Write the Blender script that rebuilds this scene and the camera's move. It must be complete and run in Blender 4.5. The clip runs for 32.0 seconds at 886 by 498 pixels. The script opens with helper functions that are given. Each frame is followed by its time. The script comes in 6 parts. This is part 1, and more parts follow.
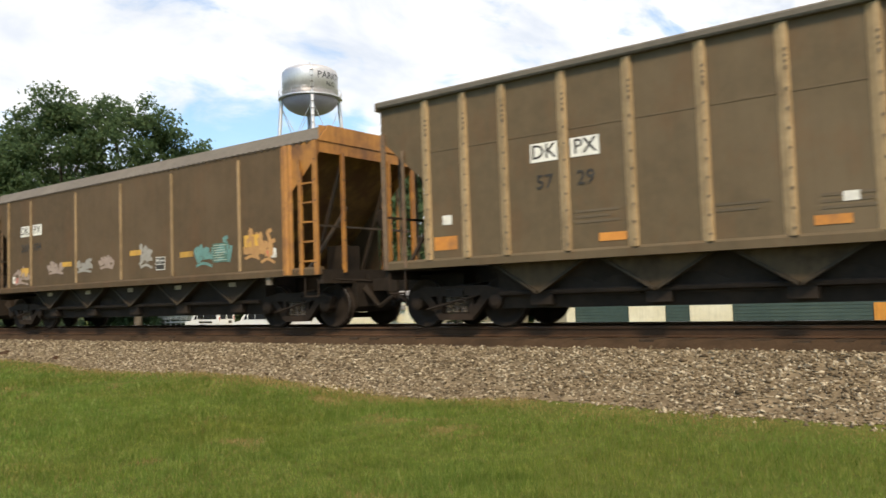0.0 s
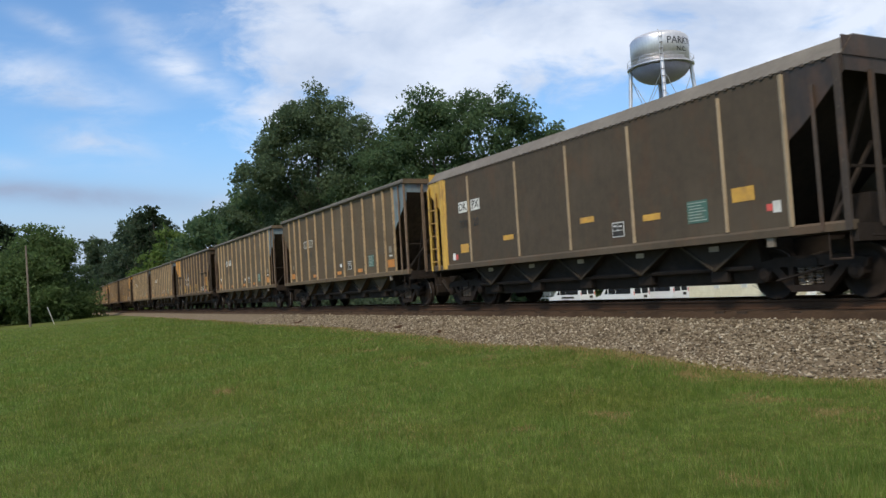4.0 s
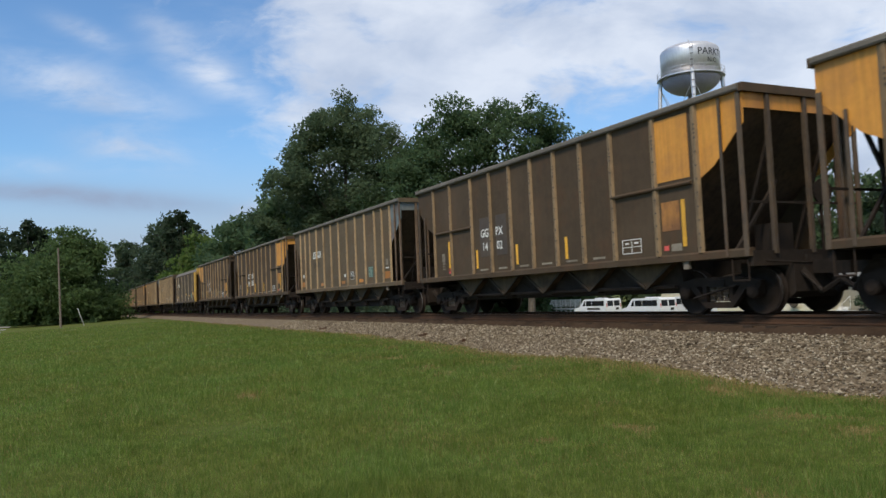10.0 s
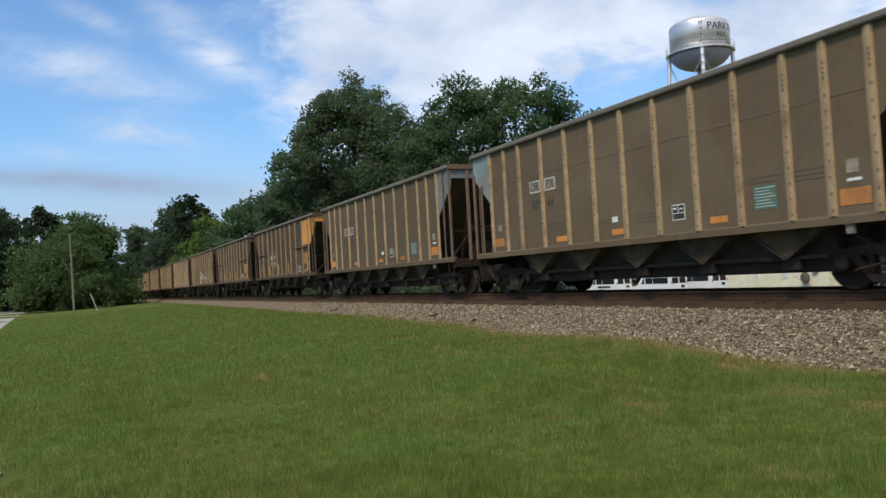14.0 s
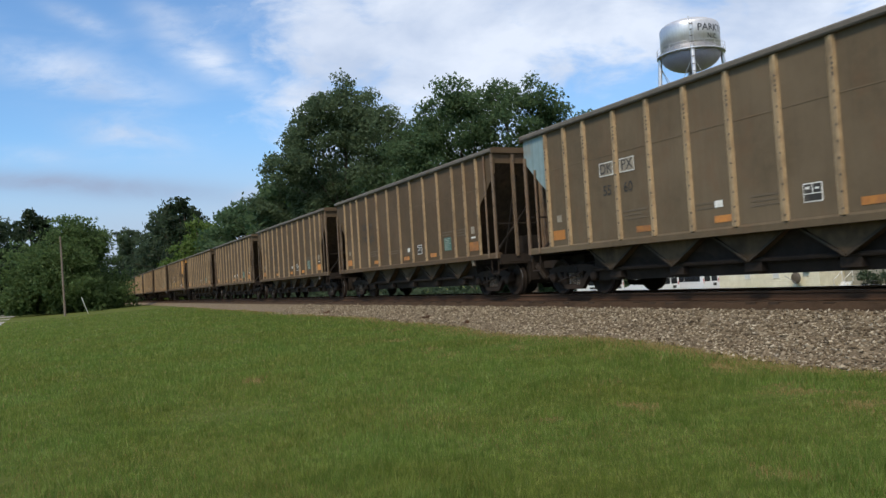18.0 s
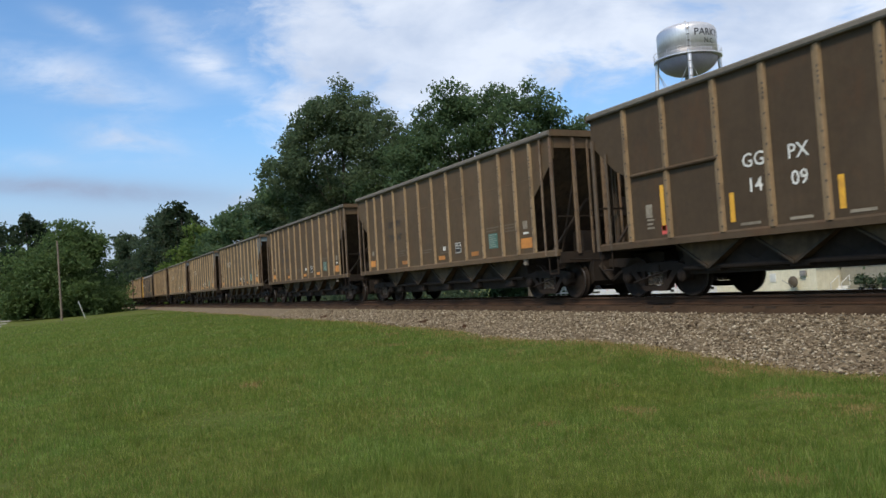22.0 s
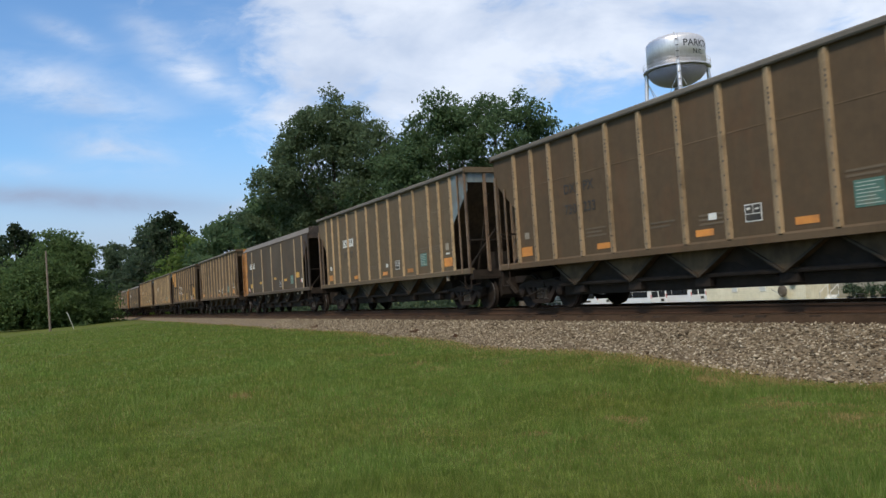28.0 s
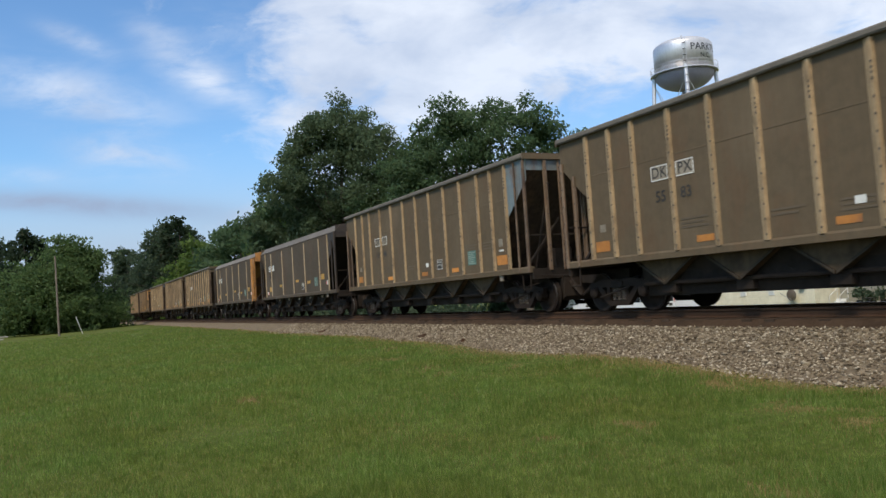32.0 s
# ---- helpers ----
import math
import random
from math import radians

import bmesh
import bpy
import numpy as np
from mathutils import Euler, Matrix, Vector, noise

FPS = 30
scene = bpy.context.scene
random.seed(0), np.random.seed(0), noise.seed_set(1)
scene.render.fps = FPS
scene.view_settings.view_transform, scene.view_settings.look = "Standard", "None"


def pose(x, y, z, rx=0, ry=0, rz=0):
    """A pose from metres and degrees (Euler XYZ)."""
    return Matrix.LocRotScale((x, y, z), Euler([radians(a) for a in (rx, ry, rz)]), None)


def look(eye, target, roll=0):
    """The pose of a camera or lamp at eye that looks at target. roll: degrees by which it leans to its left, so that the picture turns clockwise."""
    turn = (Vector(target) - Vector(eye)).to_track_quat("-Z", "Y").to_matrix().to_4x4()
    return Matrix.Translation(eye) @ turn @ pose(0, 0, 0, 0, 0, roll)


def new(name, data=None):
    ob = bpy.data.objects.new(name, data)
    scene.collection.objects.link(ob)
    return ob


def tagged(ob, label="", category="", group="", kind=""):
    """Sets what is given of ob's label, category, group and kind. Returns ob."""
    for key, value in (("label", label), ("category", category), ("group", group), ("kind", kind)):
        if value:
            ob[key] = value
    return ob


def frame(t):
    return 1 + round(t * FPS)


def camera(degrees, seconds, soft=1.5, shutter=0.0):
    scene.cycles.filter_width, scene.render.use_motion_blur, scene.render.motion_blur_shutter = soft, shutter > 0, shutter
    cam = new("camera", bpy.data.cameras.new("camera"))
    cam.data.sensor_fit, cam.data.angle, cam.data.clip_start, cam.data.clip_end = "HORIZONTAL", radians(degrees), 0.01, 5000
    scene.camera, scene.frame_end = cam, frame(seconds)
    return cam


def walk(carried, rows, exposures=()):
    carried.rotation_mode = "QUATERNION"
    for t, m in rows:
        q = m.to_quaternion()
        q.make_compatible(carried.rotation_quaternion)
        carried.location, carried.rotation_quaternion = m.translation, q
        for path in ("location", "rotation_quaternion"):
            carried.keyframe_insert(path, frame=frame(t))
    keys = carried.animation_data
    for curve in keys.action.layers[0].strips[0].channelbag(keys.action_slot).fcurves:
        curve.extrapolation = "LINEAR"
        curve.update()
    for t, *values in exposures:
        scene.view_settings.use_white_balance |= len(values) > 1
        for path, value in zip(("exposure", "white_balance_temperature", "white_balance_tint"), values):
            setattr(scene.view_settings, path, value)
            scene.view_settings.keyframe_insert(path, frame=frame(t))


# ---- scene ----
import functools

cam = camera(58.5, 32.0, soft=1.5, shutter=0.06)
walk(cam, [(t, pose(0.0, 0.0, 1.6, rx, ry, rz)) for t, rx, ry, rz in (
    (0, 93.30, 1.95, 36.78), (0.2, 93.45, 2.34, 44.22), (0.4, 93.62, 2.50, 50.01),
    (0.5, 93.70, 2.57, 52.70), (0.7, 93.64, 2.75, 55.24), (1, 93.59, 2.93, 57.78),
    (1.5, 93.52, 2.63, 59.94), (2, 93.33, 2.82, 60.34), (2.5, 93.21, 3.08, 60.81),
    (4.5, 92.64, 3.39, 62.73), (5, 92.72, 3.18, 62.97), (5.5, 92.90, 3.27, 63.22),
    (6, 93.20, 3.39, 63.43), (6.5, 93.41, 3.21, 63.62), (7, 93.46, 2.82, 64.36),
    (7.5, 93.80, 2.36, 63.33), (8, 94.06, 1.85, 63.93), (8.5, 94.15, 1.66, 64.01),
    (9, 93.92, 1.84, 63.98), (9.5, 93.60, 2.24, 63.98), (10, 93.43, 2.49, 64.19),
    (10.5, 93.21, 2.35, 64.39), (11, 93.00, 2.25, 64.44), (11.5, 93.20, 2.36, 64.81),
    (12, 93.25, 2.48, 64.85), (12.5, 92.94, 2.61, 64.82), (13, 92.45, 2.90, 64.88),
    (13.5, 92.18, 3.11, 64.91), (14, 92.05, 3.25, 64.92), (14.5, 92.05, 3.42, 64.69),
    (16.5, 92.21, 3.21, 64.30), (17, 92.12, 3.32, 64.36), (17.5, 92.10, 3.34, 64.44),
    (18, 92.14, 3.50, 64.37), (18.5, 92.21, 3.56, 64.26), (19, 92.40, 3.55, 64.19),
    (19.5, 92.33, 3.51, 64.16), (20, 92.19, 3.49, 64.05), (20.5, 92.18, 3.47, 63.99),
    (21, 92.17, 3.52, 64.12), (21.5, 92.32, 3.70, 64.15), (22, 92.43, 3.52, 64.19),
    (22.5, 92.47, 3.43, 64.30), (23, 92.41, 3.54, 64.35), (23.5, 92.31, 3.38, 64.61),
    (24, 92.65, 3.55, 64.55), (24.5, 92.56, 3.38, 64.24), (25, 92.49, 3.61, 63.86),
    (25.5, 92.53, 3.71, 63.61), (27.5, 93.07, 3.90, 63.33), (28, 93.09, 3.62, 63.53),
    (28.5, 93.18, 3.75, 63.40), (29, 93.27, 3.79, 63.47), (29.5, 93.32, 3.74, 63.65),
    (30, 93.32, 3.80, 63.75), (30.5, 93.29, 3.58, 63.94), (31, 93.36, 3.62, 64.16),
    (31.5, 93.49, 3.74, 64.09), (32, 93.45, 3.70, 64.07),
)], [(0, 0.46, 7700, 10), (0.4, 0.22, 7200, 10), (0.7, -0.12, 6600, 10), (1, -0.22, 6400, 10), (1.5, -0.12, 6400, 10), (2, 0.0, 6400, 10), (9.4, 0.0, 6400, 10), (10, -0.14, 6400, 10), (10.8, -0.04, 6400, 10), (12, 0.0, 6400, 10), (32, 0.0, 6400, 10)])

# ---- world, sun ----
EYE_Z, RAIL_Z, TRACK_Y = 1.6, 0.99, 12.84

SUN_EL, SUN_AZ = 50.0, 143.0     # degrees; azimuth counted from +Y towards +X


def make_world():
    world = bpy.data.worlds.new("sky")
    scene.world = world
    world.use_nodes = True
    nt = world.node_tree
    nt.nodes.clear()
    N, L = nt.nodes.new, nt.links.new
    out, bg = N("ShaderNodeOutputWorld"), N("ShaderNodeBackground")
    sky = N("ShaderNodeTexSky")
    sky.sky_type, sky.sun_disc = "NISHITA", False
    sky.sun_elevation, sky.sun_rotation = radians(SUN_EL), radians(SUN_AZ)
    sky.air_density, sky.dust_density, sky.ozone_density = 1.0, 1.2, 1.5
    tc, sep = N("ShaderNodeTexCoord"), N("ShaderNodeSeparateXYZ")
    L(tc.outputs["Generated"], sep.inputs[0])

    def op(kind, a, b=None, clamp=False):
        n = N("ShaderNodeMath")
        n.operation, n.use_clamp = kind, clamp
        for k, v in enumerate((a, b)):
            if v is None:
                continue
            if isinstance(v, (int, float)):
                n.inputs[k].default_value = v
            else:
                L(v, n.inputs[k])
        return n.outputs[0]

    # directions as seen over the lawn: u to the right of the line's far end, v upwards
    fwd = op("MAXIMUM", op("ADD", op("MULTIPLY", sep.outputs[0], -0.8988), op("MULTIPLY", sep.outputs[1], 0.4384)), 0.05)
    side = op("ADD", op("MULTIPLY", sep.outputs[0], 0.4384), op("MULTIPLY", sep.outputs[1], 0.8988))
    u, v = op("DIVIDE", side, fwd), op("DIVIDE", sep.outputs[2], fwd)
    comb = N("ShaderNodeCombineXYZ")
    zz = op("ADD", op("MAXIMUM", sep.outputs[2], 0.0), 0.16)
    L(op("DIVIDE", sep.outputs[0], zz), comb.inputs[0])
    L(op("DIVIDE", sep.outputs[1], zz), comb.inputs[1])
    flat = N("ShaderNodeCombineXYZ")
    L(u, flat.inputs[0])
    L(v, flat.inputs[1])

    def noise_at(scale, detail, rough, offset, stretch=(1, 1, 1), turn=0.0, src=comb):
        mp = N("ShaderNodeMapping")
        mp.inputs["Location"].default_value = offset
        mp.inputs["Rotation"].default_value = (0, 0, radians(turn))
        mp.inputs["Scale"].default_value = stretch
        n = N("ShaderNodeTexNoise")
        n.inputs["Scale"].default_value, n.inputs["Detail"].default_value, n.inputs["Roughness"].default_value = scale, detail, rough
        n.inputs["Distortion"].default_value = 0.35
        L(src.outputs[0], mp.inputs[0])
        L(mp.outputs[0], n.inputs["Vector"])
        return n.outputs["Fac"]

    def step(x, lo, hi):
        r = N("ShaderNodeMapRange")
        r.interpolation_type = "SMOOTHSTEP"
        r.inputs["From Min"].default_value, r.inputs["From Max"].default_value = lo, hi
        L(x, r.inputs["Value"])
        return r.outputs[0]

    def drift(cu, cv, turn, long, wide):
        """A soft elongated patch of thin cloud."""
        c, w = math.cos(radians(turn)), math.sin(radians(turn))
        du, dv = op("SUBTRACT", u, cu), op("SUBTRACT", v, cv)
        a = op("DIVIDE", op("ADD", op("MULTIPLY", du, c), op("MULTIPLY", dv, w)), long)
        b = op("DIVIDE", op("SUBTRACT", op("MULTIPLY", dv, c), op("MULTIPLY", du, w)), wide)
        return op("EXPONENT", op("MULTIPLY", op("ADD", op("MULTIPLY", a, a), op("MULTIPLY", b, b)), -1.0))

    fine = noise_at(2.6, 7, 0.55, (0.4, 7.7, 0), (1.0, 1.35, 1))
    puffs = noise_at(11.0, 8, 0.58, (1.3, 2.1, 0), (0.8, 1.5, 1), 18, flat)
    ripple = noise_at(16.0, 5, 0.5, (4, 1, 0), (0.55, 1.8, 1), 32, flat)
    big = noise_at(3.6, 3, 0.5, (2.2, 5.1, 0), (1, 1.4, 1), 0, flat)
    # the white bank over the trees and the tower, torn along its edge
    inside = op("ADD", op("ADD", u, op("MULTIPLY", v, 0.28)), op("ADD", op("MULTIPLY", op("SUBTRACT", puffs, 0.5), 0.60), 0.115))
    bank_in = step(inside, -0.10, 0.13)
    body = op("ADD", op("ADD", op("MULTIPLY", puffs, 0.52), op("MULTIPLY", ripple, 0.20)), op("MULTIPLY", big, 0.5))
    body = op("SUBTRACT", body, op("MULTIPLY", drift(0.24, 0.20, 0, 0.16, 0.055), 0.16))
    body = op("ADD", body, op("MULTIPLY", step(u, 0.12, 0.42), 0.09))
    body = op("ADD", body, op("MULTIPLY", drift(-0.02, 0.30, -20, 0.17, 0.09), 0.20))
    bank_cover = op("MULTIPLY", bank_in, op("ADD", op("MULTIPLY", step(body, 0.50, 0.68), 0.78), 0.10))
    wisp = step(op("ADD", op("MULTIPLY", noise_at(13.0, 7, 0.6, (0.6, 3.3, 0), (0.55, 1.6, 1), 22, flat), 0.75), op("MULTIPLY", fine, 0.3)), 0.38, 0.66)
    thin = None
    for amount, patch in ((0.95, (-0.46, 0.288, -20, 0.13, 0.032)), (1.15, (-0.285, 0.296, -31, 0.075, 0.022)), (1.15, (-0.395, 0.203, -14, 0.065, 0.020)),
                          (0.8, (-0.45, 0.360, -26, 0.045, 0.013)), (0.5, (-0.345, 0.360, -28, 0.045, 0.016)), (0.6, (-0.20, 0.345, -12, 0.10, 0.035)), (0.45, (-0.52, 0.187, -5, 0.07, 0.013))):
        one = op("MULTIPLY", drift(*patch), amount)
        thin = one if thin is None else op("ADD", thin, one)
    thin = op("MULTIPLY", thin, op("ADD", op("MULTIPLY", wisp, 0.85), 0.10), True)
    mist = op("MULTIPLY", op("SUBTRACT", 1.0, step(v, 0.05, 0.22)), 0.82)
    cover = op("MAXIMUM", bank_cover, op("MULTIPLY", thin, 0.75), True)
    shade = N("ShaderNodeMapRange")
    shade.inputs["From Min"].default_value, shade.inputs["From Max"].default_value = 0.36, 0.60
    L(op("ADD", noise_at(6.0, 6, 0.55, (9, 4, 0), (0.8, 1.5, 1), 8, flat), op("MULTIPLY", step(u, 0.15, 0.55), 0.02)), shade.inputs["Value"])
    cloud = N("ShaderNodeMix")
    cloud.data_type = "RGBA"
    cloud.inputs[6].default_value, cloud.inputs[7].default_value = (5.9, 6.7, 8.2, 1), (8.8, 9.3, 10.2, 1)
    L(shade.outputs[0], cloud.inputs[0])
    tint = N("ShaderNodeMix")
    tint.data_type, tint.blend_type = "RGBA", "MULTIPLY"
    tint.inputs[0].default_value = 1.0
    tint.inputs[7].default_value = (SKY_R, SKY_G, SKY_B, 1)
    L(sky.outputs[0], tint.inputs[6])
    mix = N("ShaderNodeMix")
    mix.data_type = "RGBA"
    L(cover, mix.inputs[0])
    L(tint.outputs[2], mix.inputs[6])
    L(cloud.outputs[2], mix.inputs[7])
    low_air = N("ShaderNodeMix")
    low_air.data_type = "RGBA"
    low_air.inputs[7].default_value = (4.7, 5.3, 6.7, 1)
    L(mist, low_air.inputs[0])
    L(mix.outputs[2], low_air.inputs[6])
    # a thin grey streak low over the west end of the line
    streak = op("MULTIPLY", drift(-0.47, 0.148, -7, 0.19, 0.015), op("ADD", op("MULTIPLY", wisp, 0.5), 0.6), True)
    haze = N("ShaderNodeMix")
    haze.data_type = "RGBA"
    haze.inputs[7].default_value = (3.5, 4.4, 6.1, 1)
    L(streak, haze.inputs[0])
    L(low_air.outputs[2], haze.inputs[6])
    L(haze.outputs[2], bg.inputs["Color"])
    bg.inputs["Strength"].default_value = 0.10
    L(bg.outputs[0], out.inputs[0])


SKY_R, SKY_G, SKY_B = 1.14, 1.53, 1.82
make_world()
sun = new("sun", bpy.data.lights.new("sun", "SUN"))
sun.data.energy, sun.data.angle, sun.data.color = 3.45, radians(12), (1.0, 0.88, 0.70)
_a, _e = radians(SUN_AZ), radians(SUN_EL)
sun.matrix_world = look((math.sin(_a) * math.cos(_e) * 50, math.cos(_a) * math.cos(_e) * 50, math.sin(_e) * 50), (0, 0, 0))
scene.view_settings.exposure = 0.0


# ---- materials ----
@functools.cache
def material(name, c1, c2, c3=None, rough=0.8, metal=0.0, grain=6.0, blotch=0.6, streak=0.0, bump=0.15, bump_scale=40.0, spread=0.12, rust=0.0, clear=0.0, spec=0.5):
    """Paint, dirt or mineral: two colours by grain, a third in blotches or streaks, fine relief."""
    m = bpy.data.materials.new(name)
    m.use_nodes = True
    nt = m.node_tree
    N, L = nt.nodes.new, nt.links.new
    bsdf = nt.nodes["Principled BSDF"]
    tc, info = N("ShaderNodeTexCoord"), N("ShaderNodeObjectInfo")
    off = N("ShaderNodeVectorMath")
    off.operation = "MULTIPLY_ADD"
    comb = N("ShaderNodeCombineXYZ")
    for k in range(3):
        L(info.outputs["Random"], comb.inputs[k])
    L(comb.outputs[0], off.inputs[0])
    off.inputs[1].default_value = (37.0, 11.0, 23.0)
    L(tc.outputs["Object"], off.inputs[2])

    def noise_tex(scale, detail=5, rough_=0.6, stretch=None):
        n = N("ShaderNodeTexNoise")
        n.inputs["Scale"].default_value, n.inputs["Detail"].default_value, n.inputs["Roughness"].default_value = scale, detail, rough_
        src = off.outputs[0]
        if stretch:
            mp = N("ShaderNodeMapping")
            mp.inputs["Scale"].default_value = stretch
            L(src, mp.inputs[0])
            src = mp.outputs[0]
        L(src, n.inputs["Vector"])
        return n.outputs["Fac"]

    def ramp(fac, lo, hi):
        r = N("ShaderNodeMapRange")
        r.inputs["From Min"].default_value, r.inputs["From Max"].default_value = lo, hi
        L(fac, r.inputs["Value"])
        return r.outputs[0]

    def blend(fac, a, b, kind="MIX"):
        x = N("ShaderNodeMix")
        x.data_type, x.blend_type = "RGBA", kind
        for sock, v in ((x.inputs[0], fac), (x.inputs[6], a), (x.inputs[7], b)):
            if isinstance(v, (int, float)):
                sock.default_value = v
            elif isinstance(v, tuple):
                sock.default_value = (*v, 1)
            else:
                L(v, sock)
        return x.outputs[2]

    col = blend(ramp(noise_tex(grain, 8, 0.65), 0.35, 0.65), c1, c2)
    if c3:
        col = blend(ramp(noise_tex(blotch, 6, 0.6), 0.50, 0.68), col, c3)
    if streak:
        s = N("ShaderNodeMath")
        s.operation = "MULTIPLY"
        L(ramp(noise_tex(3.0, 6, 0.6, (3.2, 3.2, 0.16)), 0.45, 0.72), s.inputs[0])
        s.inputs[1].default_value = streak
        col = blend(s.outputs[0], col, tuple(0.45 * v for v in c1))
    if rust:
        s = N("ShaderNodeMath")
        s.operation = "MULTIPLY"
        L(ramp(noise_tex(1.4, 9, 0.7, (1, 1, 0.5)), 0.52, 0.62), s.inputs[0])
        s.inputs[1].default_value = rust
        col = blend(s.outputs[0], col, (0.13, 0.055, 0.022))
    # each piece a little lighter or darker
    vary = N("ShaderNodeMapRange")
    vary.inputs["To Min"].default_value, vary.inputs["To Max"].default_value = 1 - spread, 1 + spread
    L(info.outputs["Random"], vary.inputs["Value"])
    grey = N("ShaderNodeCombineColor")
    for k in range(3):
        L(vary.outputs[0], grey.inputs[k])
    col = blend(1.0, col, grey.outputs[0], "MULTIPLY")
    L(col, bsdf.inputs["Base Color"])
    bsdf.inputs["Metallic"].default_value = metal
    bsdf.inputs["Specular IOR Level"].default_value = spec
    rr = N("ShaderNodeMapRange")
    rr.inputs["To Min"].default_value, rr.inputs["To Max"].default_value = max(0.05, rough - 0.12), min(1, rough + 0.12)
    L(noise_tex(grain * 2.5, 4), rr.inputs["Value"])
    L(rr.outputs[0], bsdf.inputs["Roughness"])
    if clear:
        bsdf.inputs["Coat Weight"].default_value = clear
    if bump:
        b = N("ShaderNodeBump")
        b.inputs["Strength"].default_value, b.inputs["Distance"].default_value = bump, 0.02
        L(noise_tex(bump_scale, 6, 0.6), b.inputs["Height"])
        L(b.outputs[0], bsdf.inputs["Normal"])
    return m


def coat(kind):
    """The weathered paints of the hopper cars."""
    table = {
        "grey": ((0.111, 0.080, 0.047), (0.091, 0.066, 0.039), (0.130, 0.095, 0.058)),
        "tan": ((0.091, 0.060, 0.033), (0.075, 0.050, 0.028), (0.110, 0.074, 0.043)),
        "umber": ((0.070, 0.047, 0.027), (0.057, 0.038, 0.022), (0.085, 0.058, 0.035)),
        "slate": ((0.080, 0.060, 0.040), (0.066, 0.050, 0.034), (0.095, 0.072, 0.049)),
    }
    c1, c2, c3 = table[kind]
    return material("weathered_paint_" + kind, c1, c2, c3, rough=0.74, grain=4, blotch=0.35, streak=0.15, bump=0.10, spread=0.06, spec=0.22, rust=0.18)


RIB = {
    "grey": ("rib_paint_tan", (0.39, 0.272, 0.150), (0.30, 0.208, 0.115), (0.20, 0.137, 0.078)),
    "tan": ("rib_paint_sand", (0.325, 0.225, 0.126), (0.26, 0.180, 0.102), (0.175, 0.121, 0.069)),
    "umber": ("rib_paint_brown", (0.29, 0.195, 0.105), (0.23, 0.155, 0.085), (0.165, 0.112, 0.064)),
    "slate": ("rib_paint_dull", (0.36, 0.27, 0.17), (0.29, 0.22, 0.14), (0.23, 0.175, 0.115)),
}


def rib_coat(kind):
    n, a, b, c = RIB[kind]
    return material(n, a, b, c, rough=0.7, grain=8, blotch=1.6, streak=0.35, bump=0.1, spread=0.1, spec=0.25, rust=0.10)


def trim_coat(kind):
    table = {
        "blue": ((0.150, 0.185, 0.19), (0.115, 0.150, 0.165), (0.125, 0.115, 0.092), 0.55),
        "teal": ((0.21, 0.28, 0.28), (0.17, 0.235, 0.24), (0.20, 0.18, 0.14), 0.2),
        "orange": ((0.60, 0.25, 0.035), (0.48, 0.19, 0.03), (0.32, 0.15, 0.045), 0.5),
        "rust_orange": ((0.42, 0.185, 0.040), (0.33, 0.14, 0.033), (0.15, 0.066, 0.028), 0.9),
        "yellow": ((0.56, 0.335, 0.055), (0.46, 0.265, 0.045), (0.30, 0.165, 0.045), 0.7),
        "amber": ((0.62, 0.275, 0.040), (0.53, 0.225, 0.034), (0.40, 0.175, 0.04), 0.18),
        "brown": ((0.036, 0.025, 0.018), (0.028, 0.020, 0.014), (0.050, 0.034, 0.022), 0.2),
    }
    if kind in RIB:
        return coat(kind)
    c1, c2, c3, r = table[kind]
    return material("trim_paint_" + kind, c1, c2, c3, rough=0.6, grain=5, blotch=0.9, streak=0.5, bump=0.1, rust=r, spread=0.05)


# Near-black steel of the undersides, end braces and plain slope sheets.
DARK_STEEL = material("near_black_steel", (0.019, 0.0145, 0.0115), (0.027, 0.020, 0.0155), (0.037, 0.026, 0.0185), rough=0.85, grain=7, blotch=1.1, bump=0.25, spec=0.15)
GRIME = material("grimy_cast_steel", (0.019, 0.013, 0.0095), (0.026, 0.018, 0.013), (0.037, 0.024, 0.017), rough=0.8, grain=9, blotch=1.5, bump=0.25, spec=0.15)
SLOPE = material("stained_slope_sheet", (0.070, 0.048, 0.036), (0.090, 0.062, 0.044), (0.12, 0.076, 0.048), rough=0.85, grain=3, blotch=0.8, streak=0.6, bump=0.2, spec=0.15)
TREAD = material("polished_wheel_tread", (0.30, 0.29, 0.28), (0.22, 0.21, 0.20), rough=0.5, metal=1.0, grain=20, bump=0.05)
BOLT = material("dark_bolt_heads", (0.055, 0.042, 0.032), (0.08, 0.06, 0.045), rough=0.8, bump=0)
CHUTE = material("dusty_hopper_chute", (0.104, 0.071, 0.041), (0.075, 0.051, 0.030), (0.038, 0.026, 0.017), rough=0.85, grain=4, blotch=1.0, streak=0.5, bump=0.2, spec=0.15)
BLACK_CHUTE = material("coal_black_chute", (0.036, 0.027, 0.020), (0.026, 0.019, 0.014), (0.052, 0.037, 0.025), rough=0.85, grain=4, blotch=1.0, bump=0.2, spec=0.12)
WHITE = material("faded_white_paint", (0.70, 0.68, 0.62), (0.60, 0.58, 0.53), (0.45, 0.42, 0.37), rough=0.7, grain=9, blotch=3, bump=0.05)
BLACK = material("worn_black_paint", (0.020, 0.017, 0.014), (0.030, 0.025, 0.020), (0.055, 0.045, 0.034), rough=0.7, grain=12, blotch=3, bump=0.05)
